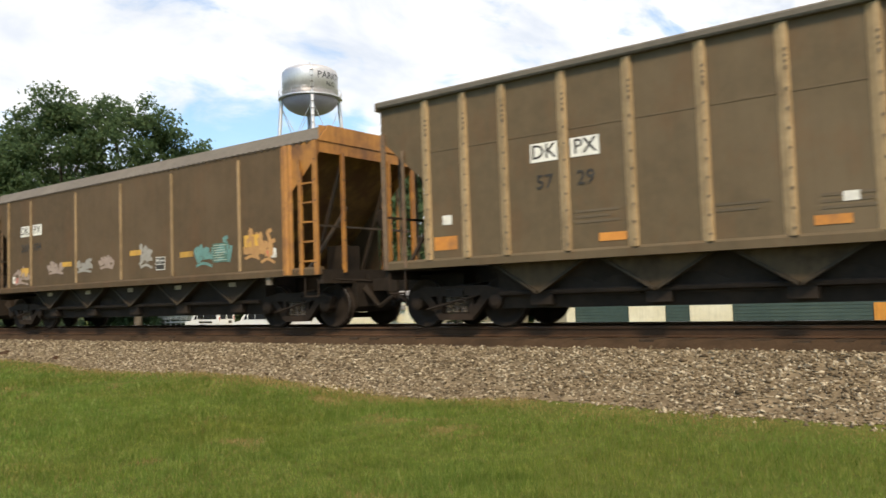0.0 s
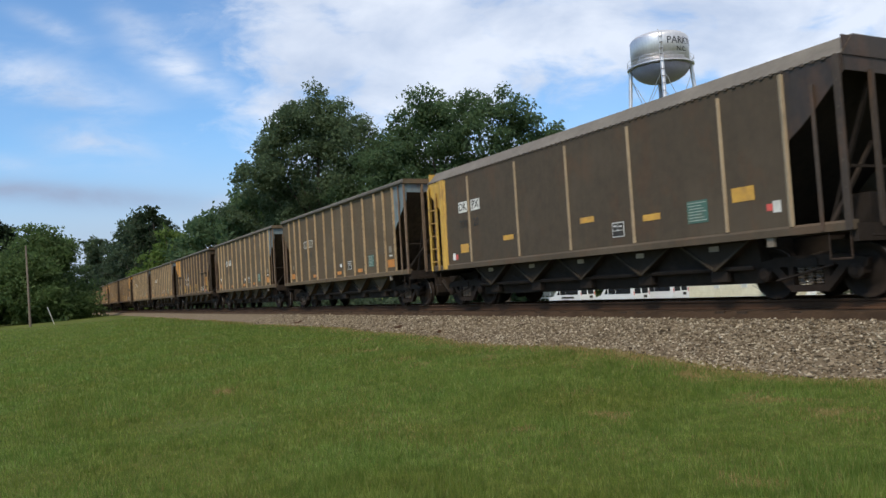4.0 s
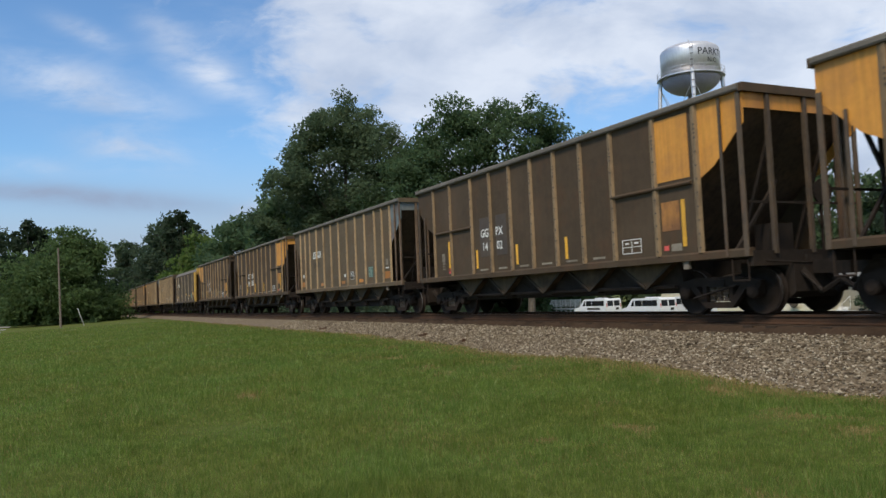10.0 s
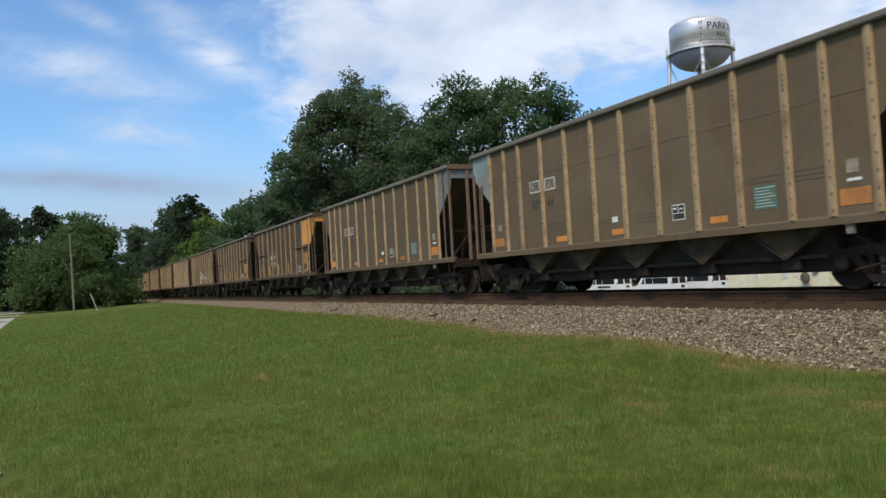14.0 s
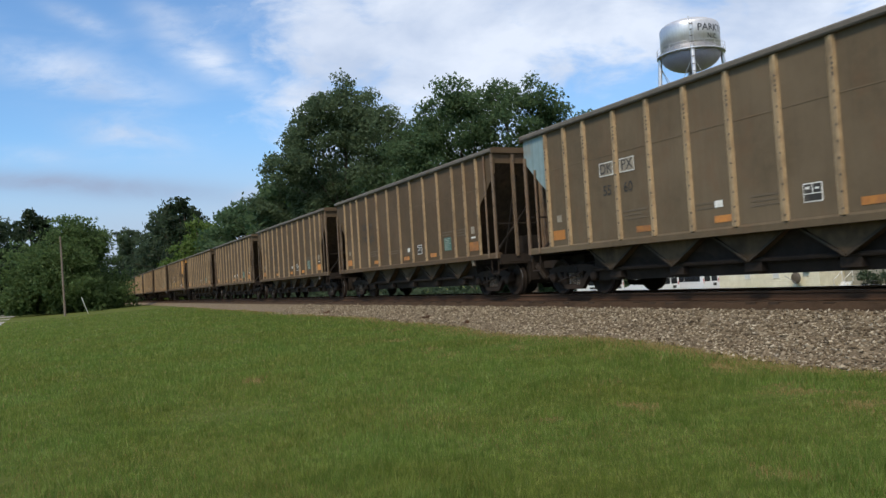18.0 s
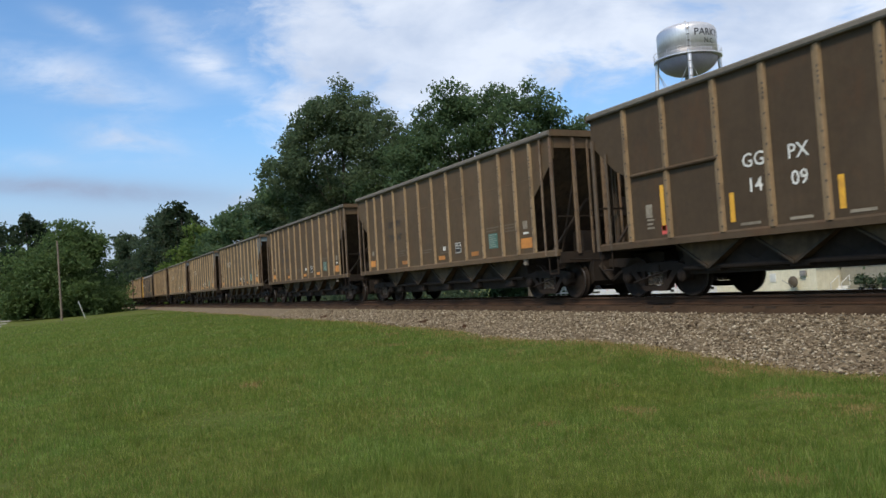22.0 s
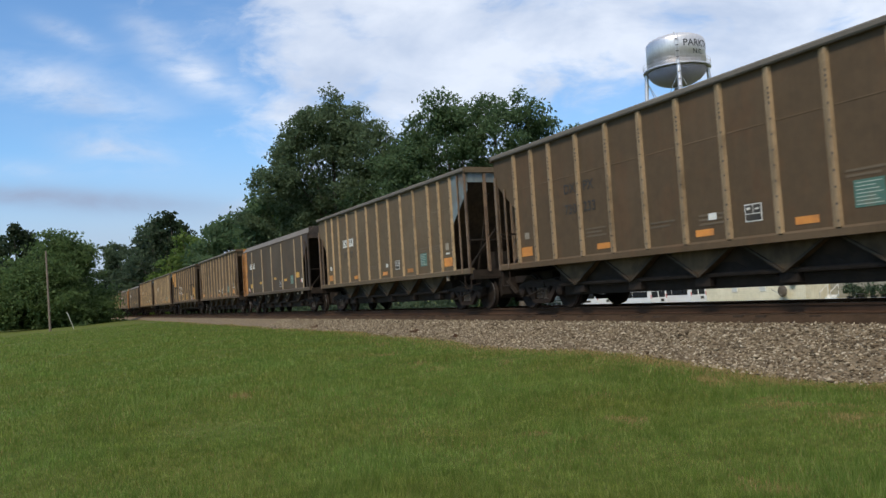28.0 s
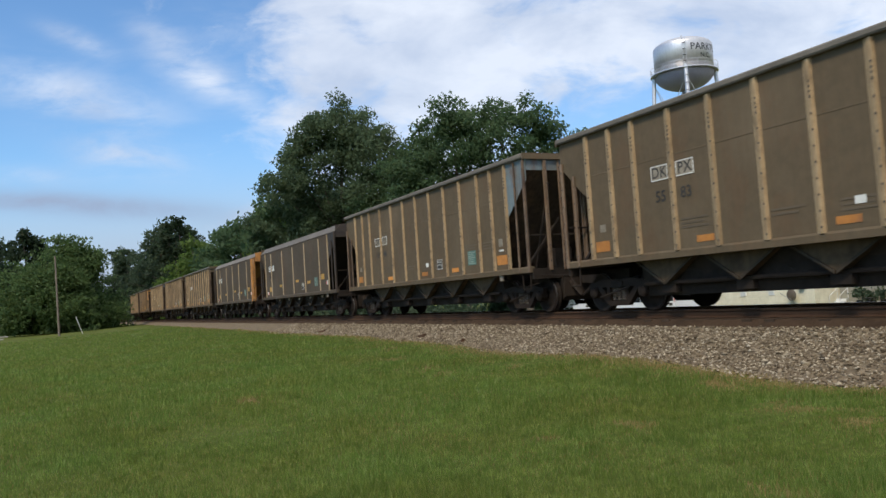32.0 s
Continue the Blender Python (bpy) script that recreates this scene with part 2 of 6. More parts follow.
DARKPATCH = material("dark_brown_repaint", (0.050, 0.035, 0.024), (0.065, 0.046, 0.031), (0.08, 0.056, 0.036), rough=0.65, grain=5, blotch=1, bump=0.08)
GREEN = material("faded_green_placard", (0.055, 0.125, 0.095), (0.045, 0.100, 0.078), (0.095, 0.115, 0.080), rough=0.65, grain=10, blotch=3, bump=0.05)
RED = material("faded_red_label", (0.62, 0.09, 0.07), (0.50, 0.08, 0.06), rough=0.6, grain=12, bump=0.05)
SAFETY = material("orange_reflective_strip", (0.50, 0.20, 0.035), (0.40, 0.15, 0.03), (0.24, 0.105, 0.04), rough=0.6, grain=8, blotch=2.2, bump=0.05, spread=0.3)
YELLOW_STRIP = material("yellow_reflective_strip", (0.75, 0.40, 0.03), (0.64, 0.32, 0.025), (0.5, 0.25, 0.03), rough=0.45, grain=10, blotch=4, bump=0.05)


# ---- mesh tools ----
class MB:
    """Collects solids into one mesh."""

    def __init__(self):
        self.v, self.f, self.m = [], [], []

    def add(self, verts, faces, mat=0):
        o = len(self.v)
        self.v += [tuple(p) for p in verts]
        self.f += [tuple(o + i for i in fc) for fc in faces]
        self.m += [mat] * len(faces)
        return self

    def box(self, x0, x1, y0, y1, z0, z1, mat=0):
        return self.add([(x, y, z) for x in (x0, x1) for y in (y0, y1) for z in (z0, z1)],
                        [(0, 1, 3, 2), (4, 6, 7, 5), (0, 4, 5, 1), (2, 3, 7, 6), (0, 2, 6, 4), (1, 5, 7, 3)], mat)

    def prism(self, poly, axis, lo, hi, mat=0):
        def at(a, b, c):
            return {"x": (c, a, b), "y": (a, c, b), "z": (a, b, c)}[axis]
        n = len(poly)
        v = [at(a, b, lo) for a, b in poly] + [at(a, b, hi) for a, b in poly]
        f = [tuple(range(n - 1, -1, -1)), tuple(range(n, 2 * n))] + [(i, (i + 1) % n, n + (i + 1) % n, n + i) for i in range(n)]
        return self.add(v, f, mat)

    def bar(self, p, q, r, n=6, mat=0, r2=None):
        p, q = Vector(p), Vector(q)
        r2 = r if r2 is None else r2
        w = (q - p).normalized()
        u = w.orthogonal().normalized()
        s = w.cross(u)
        ring = [(math.cos(2 * math.pi * k / n), math.sin(2 * math.pi * k / n)) for k in range(n)]
        v = [p + r * (u * a + s * b) for a, b in ring] + [q + r2 * (u * a + s * b) for a, b in ring]
        f = [tuple(range(n - 1, -1, -1)), tuple(range(n, 2 * n))] + [(i, (i + 1) % n, n + (i + 1) % n, n + i) for i in range(n)]
        return self.add(v, f, mat)

    def lathe(self, profile, axis="z", n=24, mat=0, at=(0, 0, 0), caps=True):
        """profile: (radius, height) pairs along the axis."""
        v, f = [], []
        for r, h in profile:
            for k in range(n):
                a = 2 * math.pi * k / n
                c, s = r * math.cos(a), r * math.sin(a)
                p = {"z": (c, s, h), "y": (c, h, s), "x": (h, c, s)}[axis]
                v.append((p[0] + at[0], p[1] + at[1], p[2] + at[2]))
        for i in range(len(profile) - 1):
            for k in range(n):
                f.append((i * n + k, i * n + (k + 1) % n, (i + 1) * n + (k + 1) % n, (i + 1) * n + k))
        if caps:
            f += [tuple(range(n)), tuple(range((len(profile) - 1) * n, len(profile) * n))]
        return self.add(v, f, mat)

    def mesh(self, name, *mats, smooth=False):
        me = bpy.data.meshes.new(name)
        me.from_pydata(self.v, [], self.f)
        for m in mats:
            me.materials.append(m)
        me.polygons.foreach_set("material_index", self.m)
        bm = bmesh.new()
        bm.from_mesh(me)
        bmesh.ops.recalc_face_normals(bm, faces=bm.faces)
        bm.to_mesh(me)
        bm.free()
        if smooth:
            me.polygons.foreach_set("use_smooth", [len(p.vertices) == 4 for p in me.polygons])
        return me


def part(name, mesh, parent, label="", at=None):
    ob = new(name, mesh)
    ob.parent = parent
    if at is not None:
        ob.location = at
    if label:
        tagged(ob, label)
    return ob


def thing(name, label, category, group="", kind="", at=(0, 0, 0), turn=0, mesh=None):
    ob = new(name, mesh)
    ob.location = at
    ob.rotation_euler = (0, 0, radians(turn))
    return tagged(ob, label, category, group, kind)


def quick(name, verts, faces, *mats, idx=None):
    """A big mesh straight from arrays."""
    me = bpy.data.meshes.new(name)
    verts, faces = np.asarray(verts, dtype=np.float32), np.asarray(faces, dtype=np.int32)
    k = faces.shape[1]
    me.vertices.add(len(verts))
    me.vertices.foreach_set("co", verts.ravel())
    me.loops.add(faces.size)
    me.loops.foreach_set("vertex_index", faces.ravel())
    me.polygons.add(len(faces))
    me.polygons.foreach_set("loop_start", np.arange(0, faces.size, k, dtype=np.int32))
    for m in mats:
        me.materials.append(m)
    if idx is not None:
        me.polygons.foreach_set("material_index", np.asarray(idx, dtype=np.int32))
    me.update(calc_edges=True)
    me.validate()
    return me


# ---- ground ----
def ground_z(x, y):
    """Height of the lawn, the fill under the track and the yard behind it."""
    a = np.interp(x, [-400, -80, -46, -34, -23, -17, -12, -9.5, -7.8, -6, -1.4, 60], [0.45, 0.40, 0.33, 0.31, 0.28, 0.19, 0.17, 0.12, 0.03, 0.07, 0.11, 0.05])
    k = np.clip(0.35 + 0.65 * np.asarray(y) / 9.0, 0.1, 1.0)
    lawn = a * k + 0.03 * np.sin(x * 0.31 + 1.2) * np.cos(y * 0.42) + 0.02 * np.sin(x * 0.83) * np.sin(y * 0.77 + 0.5)
    y = np.asarray(y, dtype=float)
    far = np.interp(y, [11, 15, 22, 2600], [-0.1, -0.6, -1.5, -1.5])
    t = np.clip((y - 11.2) / 4.5, 0, 1)
    return lawn * (1 - t) + far * t


def ballast_z(y):
    """The stone bed: flat under the ties, sloped on both shoulders."""
    d = abs(y - TRACK_Y)
    return np.where(d < 1.45, 0.68, 0.68 - (d - 1.45) * 0.32)


GRASS_SOIL = material("mown_grass_turf", (0.088, 0.106, 0.021), (0.064, 0.078, 0.016), (0.118, 0.124, 0.030), rough=0.95, grain=9, blotch=0.35, bump=0.6, bump_scale=60, spread=0.0, spec=0.1)
STONE = material("crushed_granite_ballast", (0.165, 0.125, 0.080), (0.108, 0.082, 0.053), (0.22, 0.170, 0.112), rough=0.9, grain=14, blotch=5, bump=0.8, bump_scale=22, spread=0.0, spec=0.15)
RAIL_STEEL = material("rusty_rail_side", (0.070, 0.038, 0.022), (0.054, 0.030, 0.018), (0.090, 0.048, 0.028), rough=0.85, grain=8, blotch=1, bump=0.2, spec=0.12)
RAIL_TOP = material("bright_rail_head", (0.45, 0.43, 0.42), (0.35, 0.33, 0.32), rough=0.35, metal=1.0, grain=12, bump=0.05)
TIE_WOOD = material("creosoted_tie_wood", (0.042, 0.029, 0.020), (0.058, 0.040, 0.028), (0.032, 0.022, 0.016), rough=0.9, grain=12, blotch=2, bump=0.4, spec=0.1)


def build_ground():
    xs = np.unique(np.concatenate([np.linspace(-2600, -160, 14), np.linspace(-160, -40, 61), np.linspace(-40, 10, 126), np.linspace(10, 60, 26), np.linspace(60, 2600, 14)]))
    ys = np.unique(np.concatenate([np.linspace(-2600, -40, 12), np.linspace(-40, -4, 25), np.linspace(-4, 17, 85), np.linspace(17, 130, 40), np.linspace(130, 2600, 12)]))
    X, Y = np.meshgrid(xs, ys, indexing="ij")
    Z = ground_z(X, Y)
    nx, ny = len(xs), len(ys)
    V = np.stack([X.ravel(), Y.ravel(), Z.ravel()], 1)
    i = (np.arange(nx - 1)[:, None] * ny + np.arange(ny - 1)[None, :]).ravel()
    F = np.stack([i, i + ny, i + ny + 1, i + 1], 1)
    g = new("ground", quick("ground", V, F, GRASS_SOIL))
    g.data.polygons.foreach_set("use_smooth", [True] * len(g.data.polygons))
    tagged(g, "mown green lawn rising to the railway bed", "ground", kind="structure")


build_ground()


# Dark brown stone for the bed's raised middle, between the tie ends.
DARK_BED = material("dark_brown_ballast", (0.046, 0.029, 0.018), (0.062, 0.039, 0.024), (0.034, 0.022, 0.014), rough=0.95, grain=14, blotch=2, bump=0.8, bump_scale=22, spread=0.0, spec=0.08)


def build_track():
    bed = MB()
    xs = list(np.linspace(-160, 40, 161))
    ys = [TRACK_Y - 4.3, TRACK_Y - 2.8, TRACK_Y - 1.45, TRACK_Y - 1.28, TRACK_Y + 1.28, TRACK_Y + 1.45, TRACK_Y + 4.3]
    X = np.array([-900] + xs + [760])
    V = [(x, y, 0.805 if abs(y - TRACK_Y) < 1.3 else float(ballast_z(y))) for x in X for y in ys]
    n = len(ys)
    F = [(i * n + j, (i + 1) * n + j, (i + 1) * n + j + 1, i * n + j + 1) for i in range(len(X) - 1) for j in range(n - 1)]
    tagged(new("ballast_bed", quick("ballast_bed", V, F, STONE, DARK_BED, idx=[1 if k % (n - 1) in (2, 3, 4) else 0 for k in range(len(F))])), "sloped bed of pale crushed stone under the rails", "ballast", kind="structure")
    prof = [(-0.07, 0), (0.07, 0), (0.07, 0.012), (0.012, 0.035), (0.010, 0.125), (0.036, 0.135), (0.036, 0.168), (0.028, 0.175), (-0.028, 0.175), (-0.036, 0.168), (-0.036, 0.135), (-0.010, 0.125), (-0.012, 0.035), (-0.07, 0.012)]
    for y in (TRACK_Y - 0.753, TRACK_Y + 0.753):
        mb = MB().prism([(a, b) for a, b in prof], "x", -900, 760)
        me = mb.mesh("rail", RAIL_STEEL, RAIL_TOP)
        for p in me.polygons:
            if p.normal.z > 0.9 and p.center.z > 0.17:
                p.material_index = 1
        ob = thing("rail", "rusty steel rail with a bright worn head", "rail", "rails of the track", "structure", (0, y, RAIL_Z - 0.175), mesh=me)
    tie = MB().box(-0.115, 0.115, -1.3, 1.3, -0.17, 0.0).mesh("tie", TIE_WOOD)
    deck = thing("tie_row", "dark creosoted wooden ties set in the ballast", "ties", kind="structure")
    x, rnd = -62.0, random.Random(4)
    while x < 8:
        o = part("tie", tie, deck, at=(x + rnd.uniform(-0.02, 0.02), TRACK_Y + rnd.uniform(-0.04, 0.04), RAIL_Z - 0.178 + rnd.uniform(-0.006, 0.004)))
        o.rotation_euler = (0, 0, rnd.uniform(-0.012, 0.012))
        x += 0.55
    rest = MB()
    x = -200.0
    while x < -62.3:
        rest.box(x - 0.115, x + 0.115, TRACK_Y - 1.3, TRACK_Y + 1.3, RAIL_Z - 0.35, RAIL_Z - 0.178)
        x += 0.55
    tagged(part("far_ties", rest.mesh("far_ties", TIE_WOOD), deck), kind="stuff")


build_track()


# ---- trees ----
BARK = material("grey_brown_bark", (0.10, 0.078, 0.058), (0.07, 0.055, 0.042), (0.13, 0.105, 0.08), rough=0.95, grain=8, blotch=2, streak=0.3, bump=0.6, bump_scale=15)


def leaf_mat(name, c, d):
    m = bpy.data.materials.new(name)
    m.use_nodes = True
    nt = m.node_tree
    N, L = nt.nodes.new, nt.links.new
    b = nt.nodes["Principled BSDF"]
    geo, rp = N("ShaderNodeNewGeometry"), N("ShaderNodeMix")
    rp.data_type = "RGBA"
    rp.inputs[6].default_value, rp.inputs[7].default_value = (*c, 1), (*d, 1)
    L(geo.outputs["Random Per Island"], rp.inputs[0])
    L(rp.outputs[2], b.inputs["Base Color"])
    b.inputs["Roughness"].default_value = 0.6
    b.inputs["Specular IOR Level"].default_value = 0.25
    tr, mx = N("ShaderNodeBsdfTranslucent"), N("ShaderNodeMixShader")
    L(rp.outputs[2], tr.inputs["Color"])
    mx.inputs[0].default_value = 0.58
    out = nt.nodes["Material Output"]
    L(b.outputs[0], mx.inputs[1])
    L(tr.outputs[0], mx.inputs[2])
    L(mx.outputs[0], out.inputs[0])
    return m


LEAF = {
    "oak": leaf_mat("oak_leaves", (0.074, 0.110, 0.058), (0.118, 0.162, 0.080)),
    "maple": leaf_mat("maple_leaves", (0.062, 0.108, 0.050), (0.110, 0.166, 0.072)),
    "bright": leaf_mat("bright_leaves", (0.075, 0.130, 0.026), (0.145, 0.205, 0.048)),
    "bush": leaf_mat("bush_leaves", (0.060, 0.104, 0.034), (0.122, 0.178, 0.060)),
    "dark": leaf_mat("dark_leaves", (0.046, 0.070, 0.040), (0.074, 0.106, 0.054)),
    "pine": leaf_mat("pine_needles", (0.024, 0.042, 0.020), (0.046, 0.070, 0.032)),
}


def tree(name, label, at, height, width, leaf, n=9000, trunk=0.12, seed=1, size=0.2, low=0.2, shape=None, lobes=15):
    """A tapered trunk with limbs, and a crown of small leaves in tufts; the tufts gather in lobes.
    shape: (across, up, radius) of each lobe in metres; without it the lobes fill an egg-shaped crown."""
    rg = np.random.default_rng(seed)
    root = thing(name, label, "tree" if name != "bush" else "bush", at=at)
    tr = MB()
    base_r = 0.016 * height * trunk / 0.12
    far = math.hypot(at[0], at[1])
    across, deep = np.array([at[1] / far, -at[0] / far, 0.0]), np.array([at[0] / far, at[1] / far, 0.0])
    up = np.array([0.0, 0.0, 1.0])
    crown = []
    if shape:
        for a, h, r in shape:
            a, h, r = a * 1.09, h * 1.035, r * 1.08
            crown.append((across * a + deep * rg.uniform(-0.35, 0.35) * width * (1 - 0.6 * h / height) + up * h, r))
    else:
        for k in range(lobes):
            th, h = rg.uniform(0, 2 * math.pi), low + (0.97 - low) * (k + rg.uniform(0, 1)) / lobes
            prof = math.sin(math.pi * min(1, ((h - low) / (1 - low)) ** 0.8 * 0.88 + 0.12)) ** 0.6
            rr = prof * (0.3 + 0.7 * rg.uniform(0, 1) ** 0.5) * 0.36 * width
            r = width * rg.uniform(0.14, 0.22) * (0.55 + 0.5 * prof)
            crown.append((np.array([rr * math.cos(th), rr * math.sin(th), max(r * 0.5, h * height - r * 0.7)]), r))
    top = max(crown, key=lambda q: q[0][2])[0]
    pts = [Vector((0, 0, -0.3)), Vector((0.02 * width, 0, height * 0.22)), Vector((-0.01 * width, 0.01 * width, height * 0.45)), Vector(top)]
    for k in range(3):
        tr.bar(pts[k], pts[k + 1], base_r * (1.15, 0.8, 0.5)[k], 9, r2=base_r * (0.8, 0.5, 0.12)[k])
    tufts = []
    for c, r in crown:
        j = rg.uniform(0.2, 0.7)
        s = pts[1] * (1 - j) + pts[2] * j
        if s.z > c[2] * 0.9:
            s.z = c[2] * 0.6
        tr.bar(s, Vector(c), base_r * 0.26, 5, r2=base_r * 0.06)
        for k in range(24):
            d = rg.normal(size=3)
            d /= np.linalg.norm(d)
            d[2] = d[2] * 0.85 + 0.1
            q = c + d * r * rg.uniform(0.25, 1.05)
            tufts.append((q, r * rg.uniform(0.24, 0.50)))
            if k % 4 == 0:
                tr.bar(Vector(c), Vector(q), base_r * 0.07, 4, r2=base_r * 0.02)
    part("trunk", tr.mesh("trunk", BARK), root)
    w = np.array([r ** 2 for _, r in tufts])
    cnt = rg.multinomial(n, w / w.sum())
    C = np.repeat(np.array([c for c, _ in tufts]), cnt, axis=0)
    Rr = np.repeat(np.array([r for _, r in tufts]), cnt)
    m = len(C)
    d = rg.normal(size=(m, 3))
    d /= np.linalg.norm(d, axis=1)[:, None]
    P = C + d * (Rr * rg.uniform(0, 1, m) ** 0.5 * (1 + 0.35 * (rg.uniform(0, 1, m) > 0.88)))[:, None] * np.array([1, 1, 0.72])
    P[:, 2] = np.maximum(P[:, 2], 0.15)
    u = rg.normal(size=(m, 3))
    u /= np.linalg.norm(u, axis=1)[:, None]
    t = np.cross(u, rg.normal(size=(m, 3)))
    t /= np.linalg.norm(t, axis=1)[:, None]
    s = size * rg.uniform(0.55, 1.3, m)[:, None]
    a, b = u * s, t * s * 0.6
    V = np.stack([P - a, P + b * 0.9 - a * 0.1, P + a, P - b * 0.9 + a * 0.15], 1).reshape(-1, 3)
    part("crown", quick("crown", V, np.arange(4 * m).reshape(-1, 4), LEAF[leaf]), root)
    return root


OAK = ((0.2, 24.4, 3.9), (-3.4, 23.4, 3.3), (3.2, 23.8, 3.3), (-5.4, 20.0, 3.2), (0.4, 20.6, 4.6), (5.6, 21.4, 3.0), (7.2, 18.4, 3.2), (-6.6, 16.4, 3.2), (-2.6, 16.2, 4.6), (3.0, 16.2, 4.6),
       (7.6, 14.6, 3.8), (-8.2, 12.2, 3.0), (-4.4, 11.4, 4.0), (1.4, 11.2, 4.6), (6.0, 10.2, 4.0), (-9.4, 8.4, 2.8), (-6.0, 6.6, 3.4), (0, 6.4, 4.0))
MAPLE_A = ((-0.6, 23.2, 3.0), (-3.4, 21.8, 2.8), (1.6, 21.2, 3.0), (-4.2, 17.6, 3.6), (0.2, 17.6, 4.2), (-4.8, 13.0, 3.8), (0.6, 12.6, 4.4), (4.0, 16.0, 3.4), (3.6, 11.0, 3.8), (-2.0, 8.4, 4.0))
MAPLE_B = ((-2.6, 23.6, 2.8), (0.8, 22.6, 2.8), (3.6, 20.8, 2.8), (6.0, 18.6, 2.4), (-3.6, 19.4, 3.6), (1.2, 18.4, 3.8), (5.2, 15.6, 3.4), (8.0, 16.6, 2.2), (-2.4, 14.2, 4.0), (2.4, 12.8, 4.2), (7.2, 12.4, 3.4), (9.6, 14.2, 2.4), (10.0, 10.4, 3.0), (0, 8.4, 4.2))
MIDDLE = ((0, 15.4, 3.2), (-2.6, 12.4, 3.2), (3.0, 14.2, 2.8), (3.6, 18.6, 1.9), (2.2, 17.2, 2.0), (0.2, 9.8, 3.8), (4.2, 10.0, 3.2), (-3.4, 8.2, 3.4), (1.0, 5.6, 3.6))
tree("tree", "tall dark green oak behind the track", (-97.0, 33.4, -1.5), 30.5, 20.0, "oak", 84000, seed=3, size=0.225, shape=OAK)
tree("tree", "broad leafy green maple behind the track", (-84.2, 44.2, -1.5), 26.5, 15.0, "maple", 36000, seed=8, size=0.23, shape=MAPLE_A)
tree("tree", "full green maple beside its taller neighbour", (-80.2, 50.4, -1.5), 26.5, 16.0, "maple", 40000, seed=17, size=0.23, shape=MAPLE_B)
tree("tree", "lower green tree between two larger crowns", (-86.5, 36.6, -1.5), 20.5, 12.0, "maple", 26000, seed=12, size=0.22, shape=MIDDLE)
tree("bush", "big rounded bright green bushy tree beside the line", (-113, 0.5, 0.2), 12.6, 17.6, "bush", 56000, seed=21, size=0.23, low=0.0, trunk=0.08, lobes=60)
# the wood along the far side of the line
for _k, (_x, _y, _h, _w, _leaf) in enumerate((
        (-104, 27, 15.5, 13, "maple"), (-118, 29, 15.5, 14, "bright"), (-126, 42, 21, 15, "oak"), (-140, 29, 16, 15, "maple"),
        (-150, 44, 23, 16, "dark"), (-160, 25, 15, 15, "bright"), (-172, 24, 20.5, 12, "pine"), (-188, 22, 21, 16, "dark"),
        (-205, 25, 22, 17, "oak"), (-215, 45, 25, 18, "dark"), (-235, 27, 22, 16, "oak"), (-262, 27, 23, 16, "dark"), (-275, 21, 22, 10, "dark"), (-310, 21.5, 26, 12, "oak"), (-345, 22, 27, 12, "dark"))):
    tree("tree", "dense green woodland tree beside the line", (_x, _y, -1.4), _h * 1.06 + 2.6, _w * 1.25, _leaf, 10500, seed=40 + _k, size=0.46, lobes=34, low=0.0)
# dark trees on the road side
for _k, (_x, _y, _h, _w, _leaf) in enumerate(((-128, -17.5, 20, 13, "dark"), (-150, -12, 17, 13, "pine"), (-172, -5, 20.5, 11, "pine"), (-190, -14, 22, 16, "dark"), (-165, -24, 22, 17, "dark"), (-140, -32, 21, 16, "dark"), (-196, -2, 17, 13, "oak"), (-218, 4, 19, 12, "dark"), (-245, 6, 21, 11, "dark"), (-300, 7, 24, 14, "dark"))):
    tree("tree", "dark shaded tree beside the road", (_x, _y, 0), _h, _w * 1.25, _leaf, 10000, seed=60 + _k, size=0.46, lobes=32, low=0.0)
# shrubs along the far side of the bed
for _k, (_x, _y, _h) in enumerate(((-66, 25, 3.4), (-74, 24, 3.0), (-82, 25, 3.8), (-91, 24, 3.2), (-99, 25, 4.0), (-108, 24, 3.4), (-118, 24, 3.8), (-128, 23, 4.2), (-58, 27, 2.6))):
    tree("bush", "low dark green shrub beside the track bed", (_x, _y, -1.5), _h, 10.5, "dark", 3000, seed=120 + _k, size=0.28, low=0.0, trunk=0.05, lobes=22)
# trees behind the low buildings
for _k, (_x, _y, _h, _w, _leaf) in enumerate(((-74, 84, 21, 15, "oak"), (-61, 78, 21, 15, "maple"), (-50, 80, 21.5, 15, "dark"), (-39, 76, 20.5, 15, "maple"), (-27, 72, 19.5, 15, "oak"), (-13, 72, 18.5, 15, "maple"), (2, 70, 18, 15, "oak"), (-100, 76, 20, 16, "oak"), (-92, 58, 15, 13, "maple"))):
    tree("tree", "leafy green tree behind the low buildings", (_x, _y, -1.5), _h, _w * 1.3, _leaf, 8500, seed=80 + _k, size=0.48, lobes=26, low=0.02)


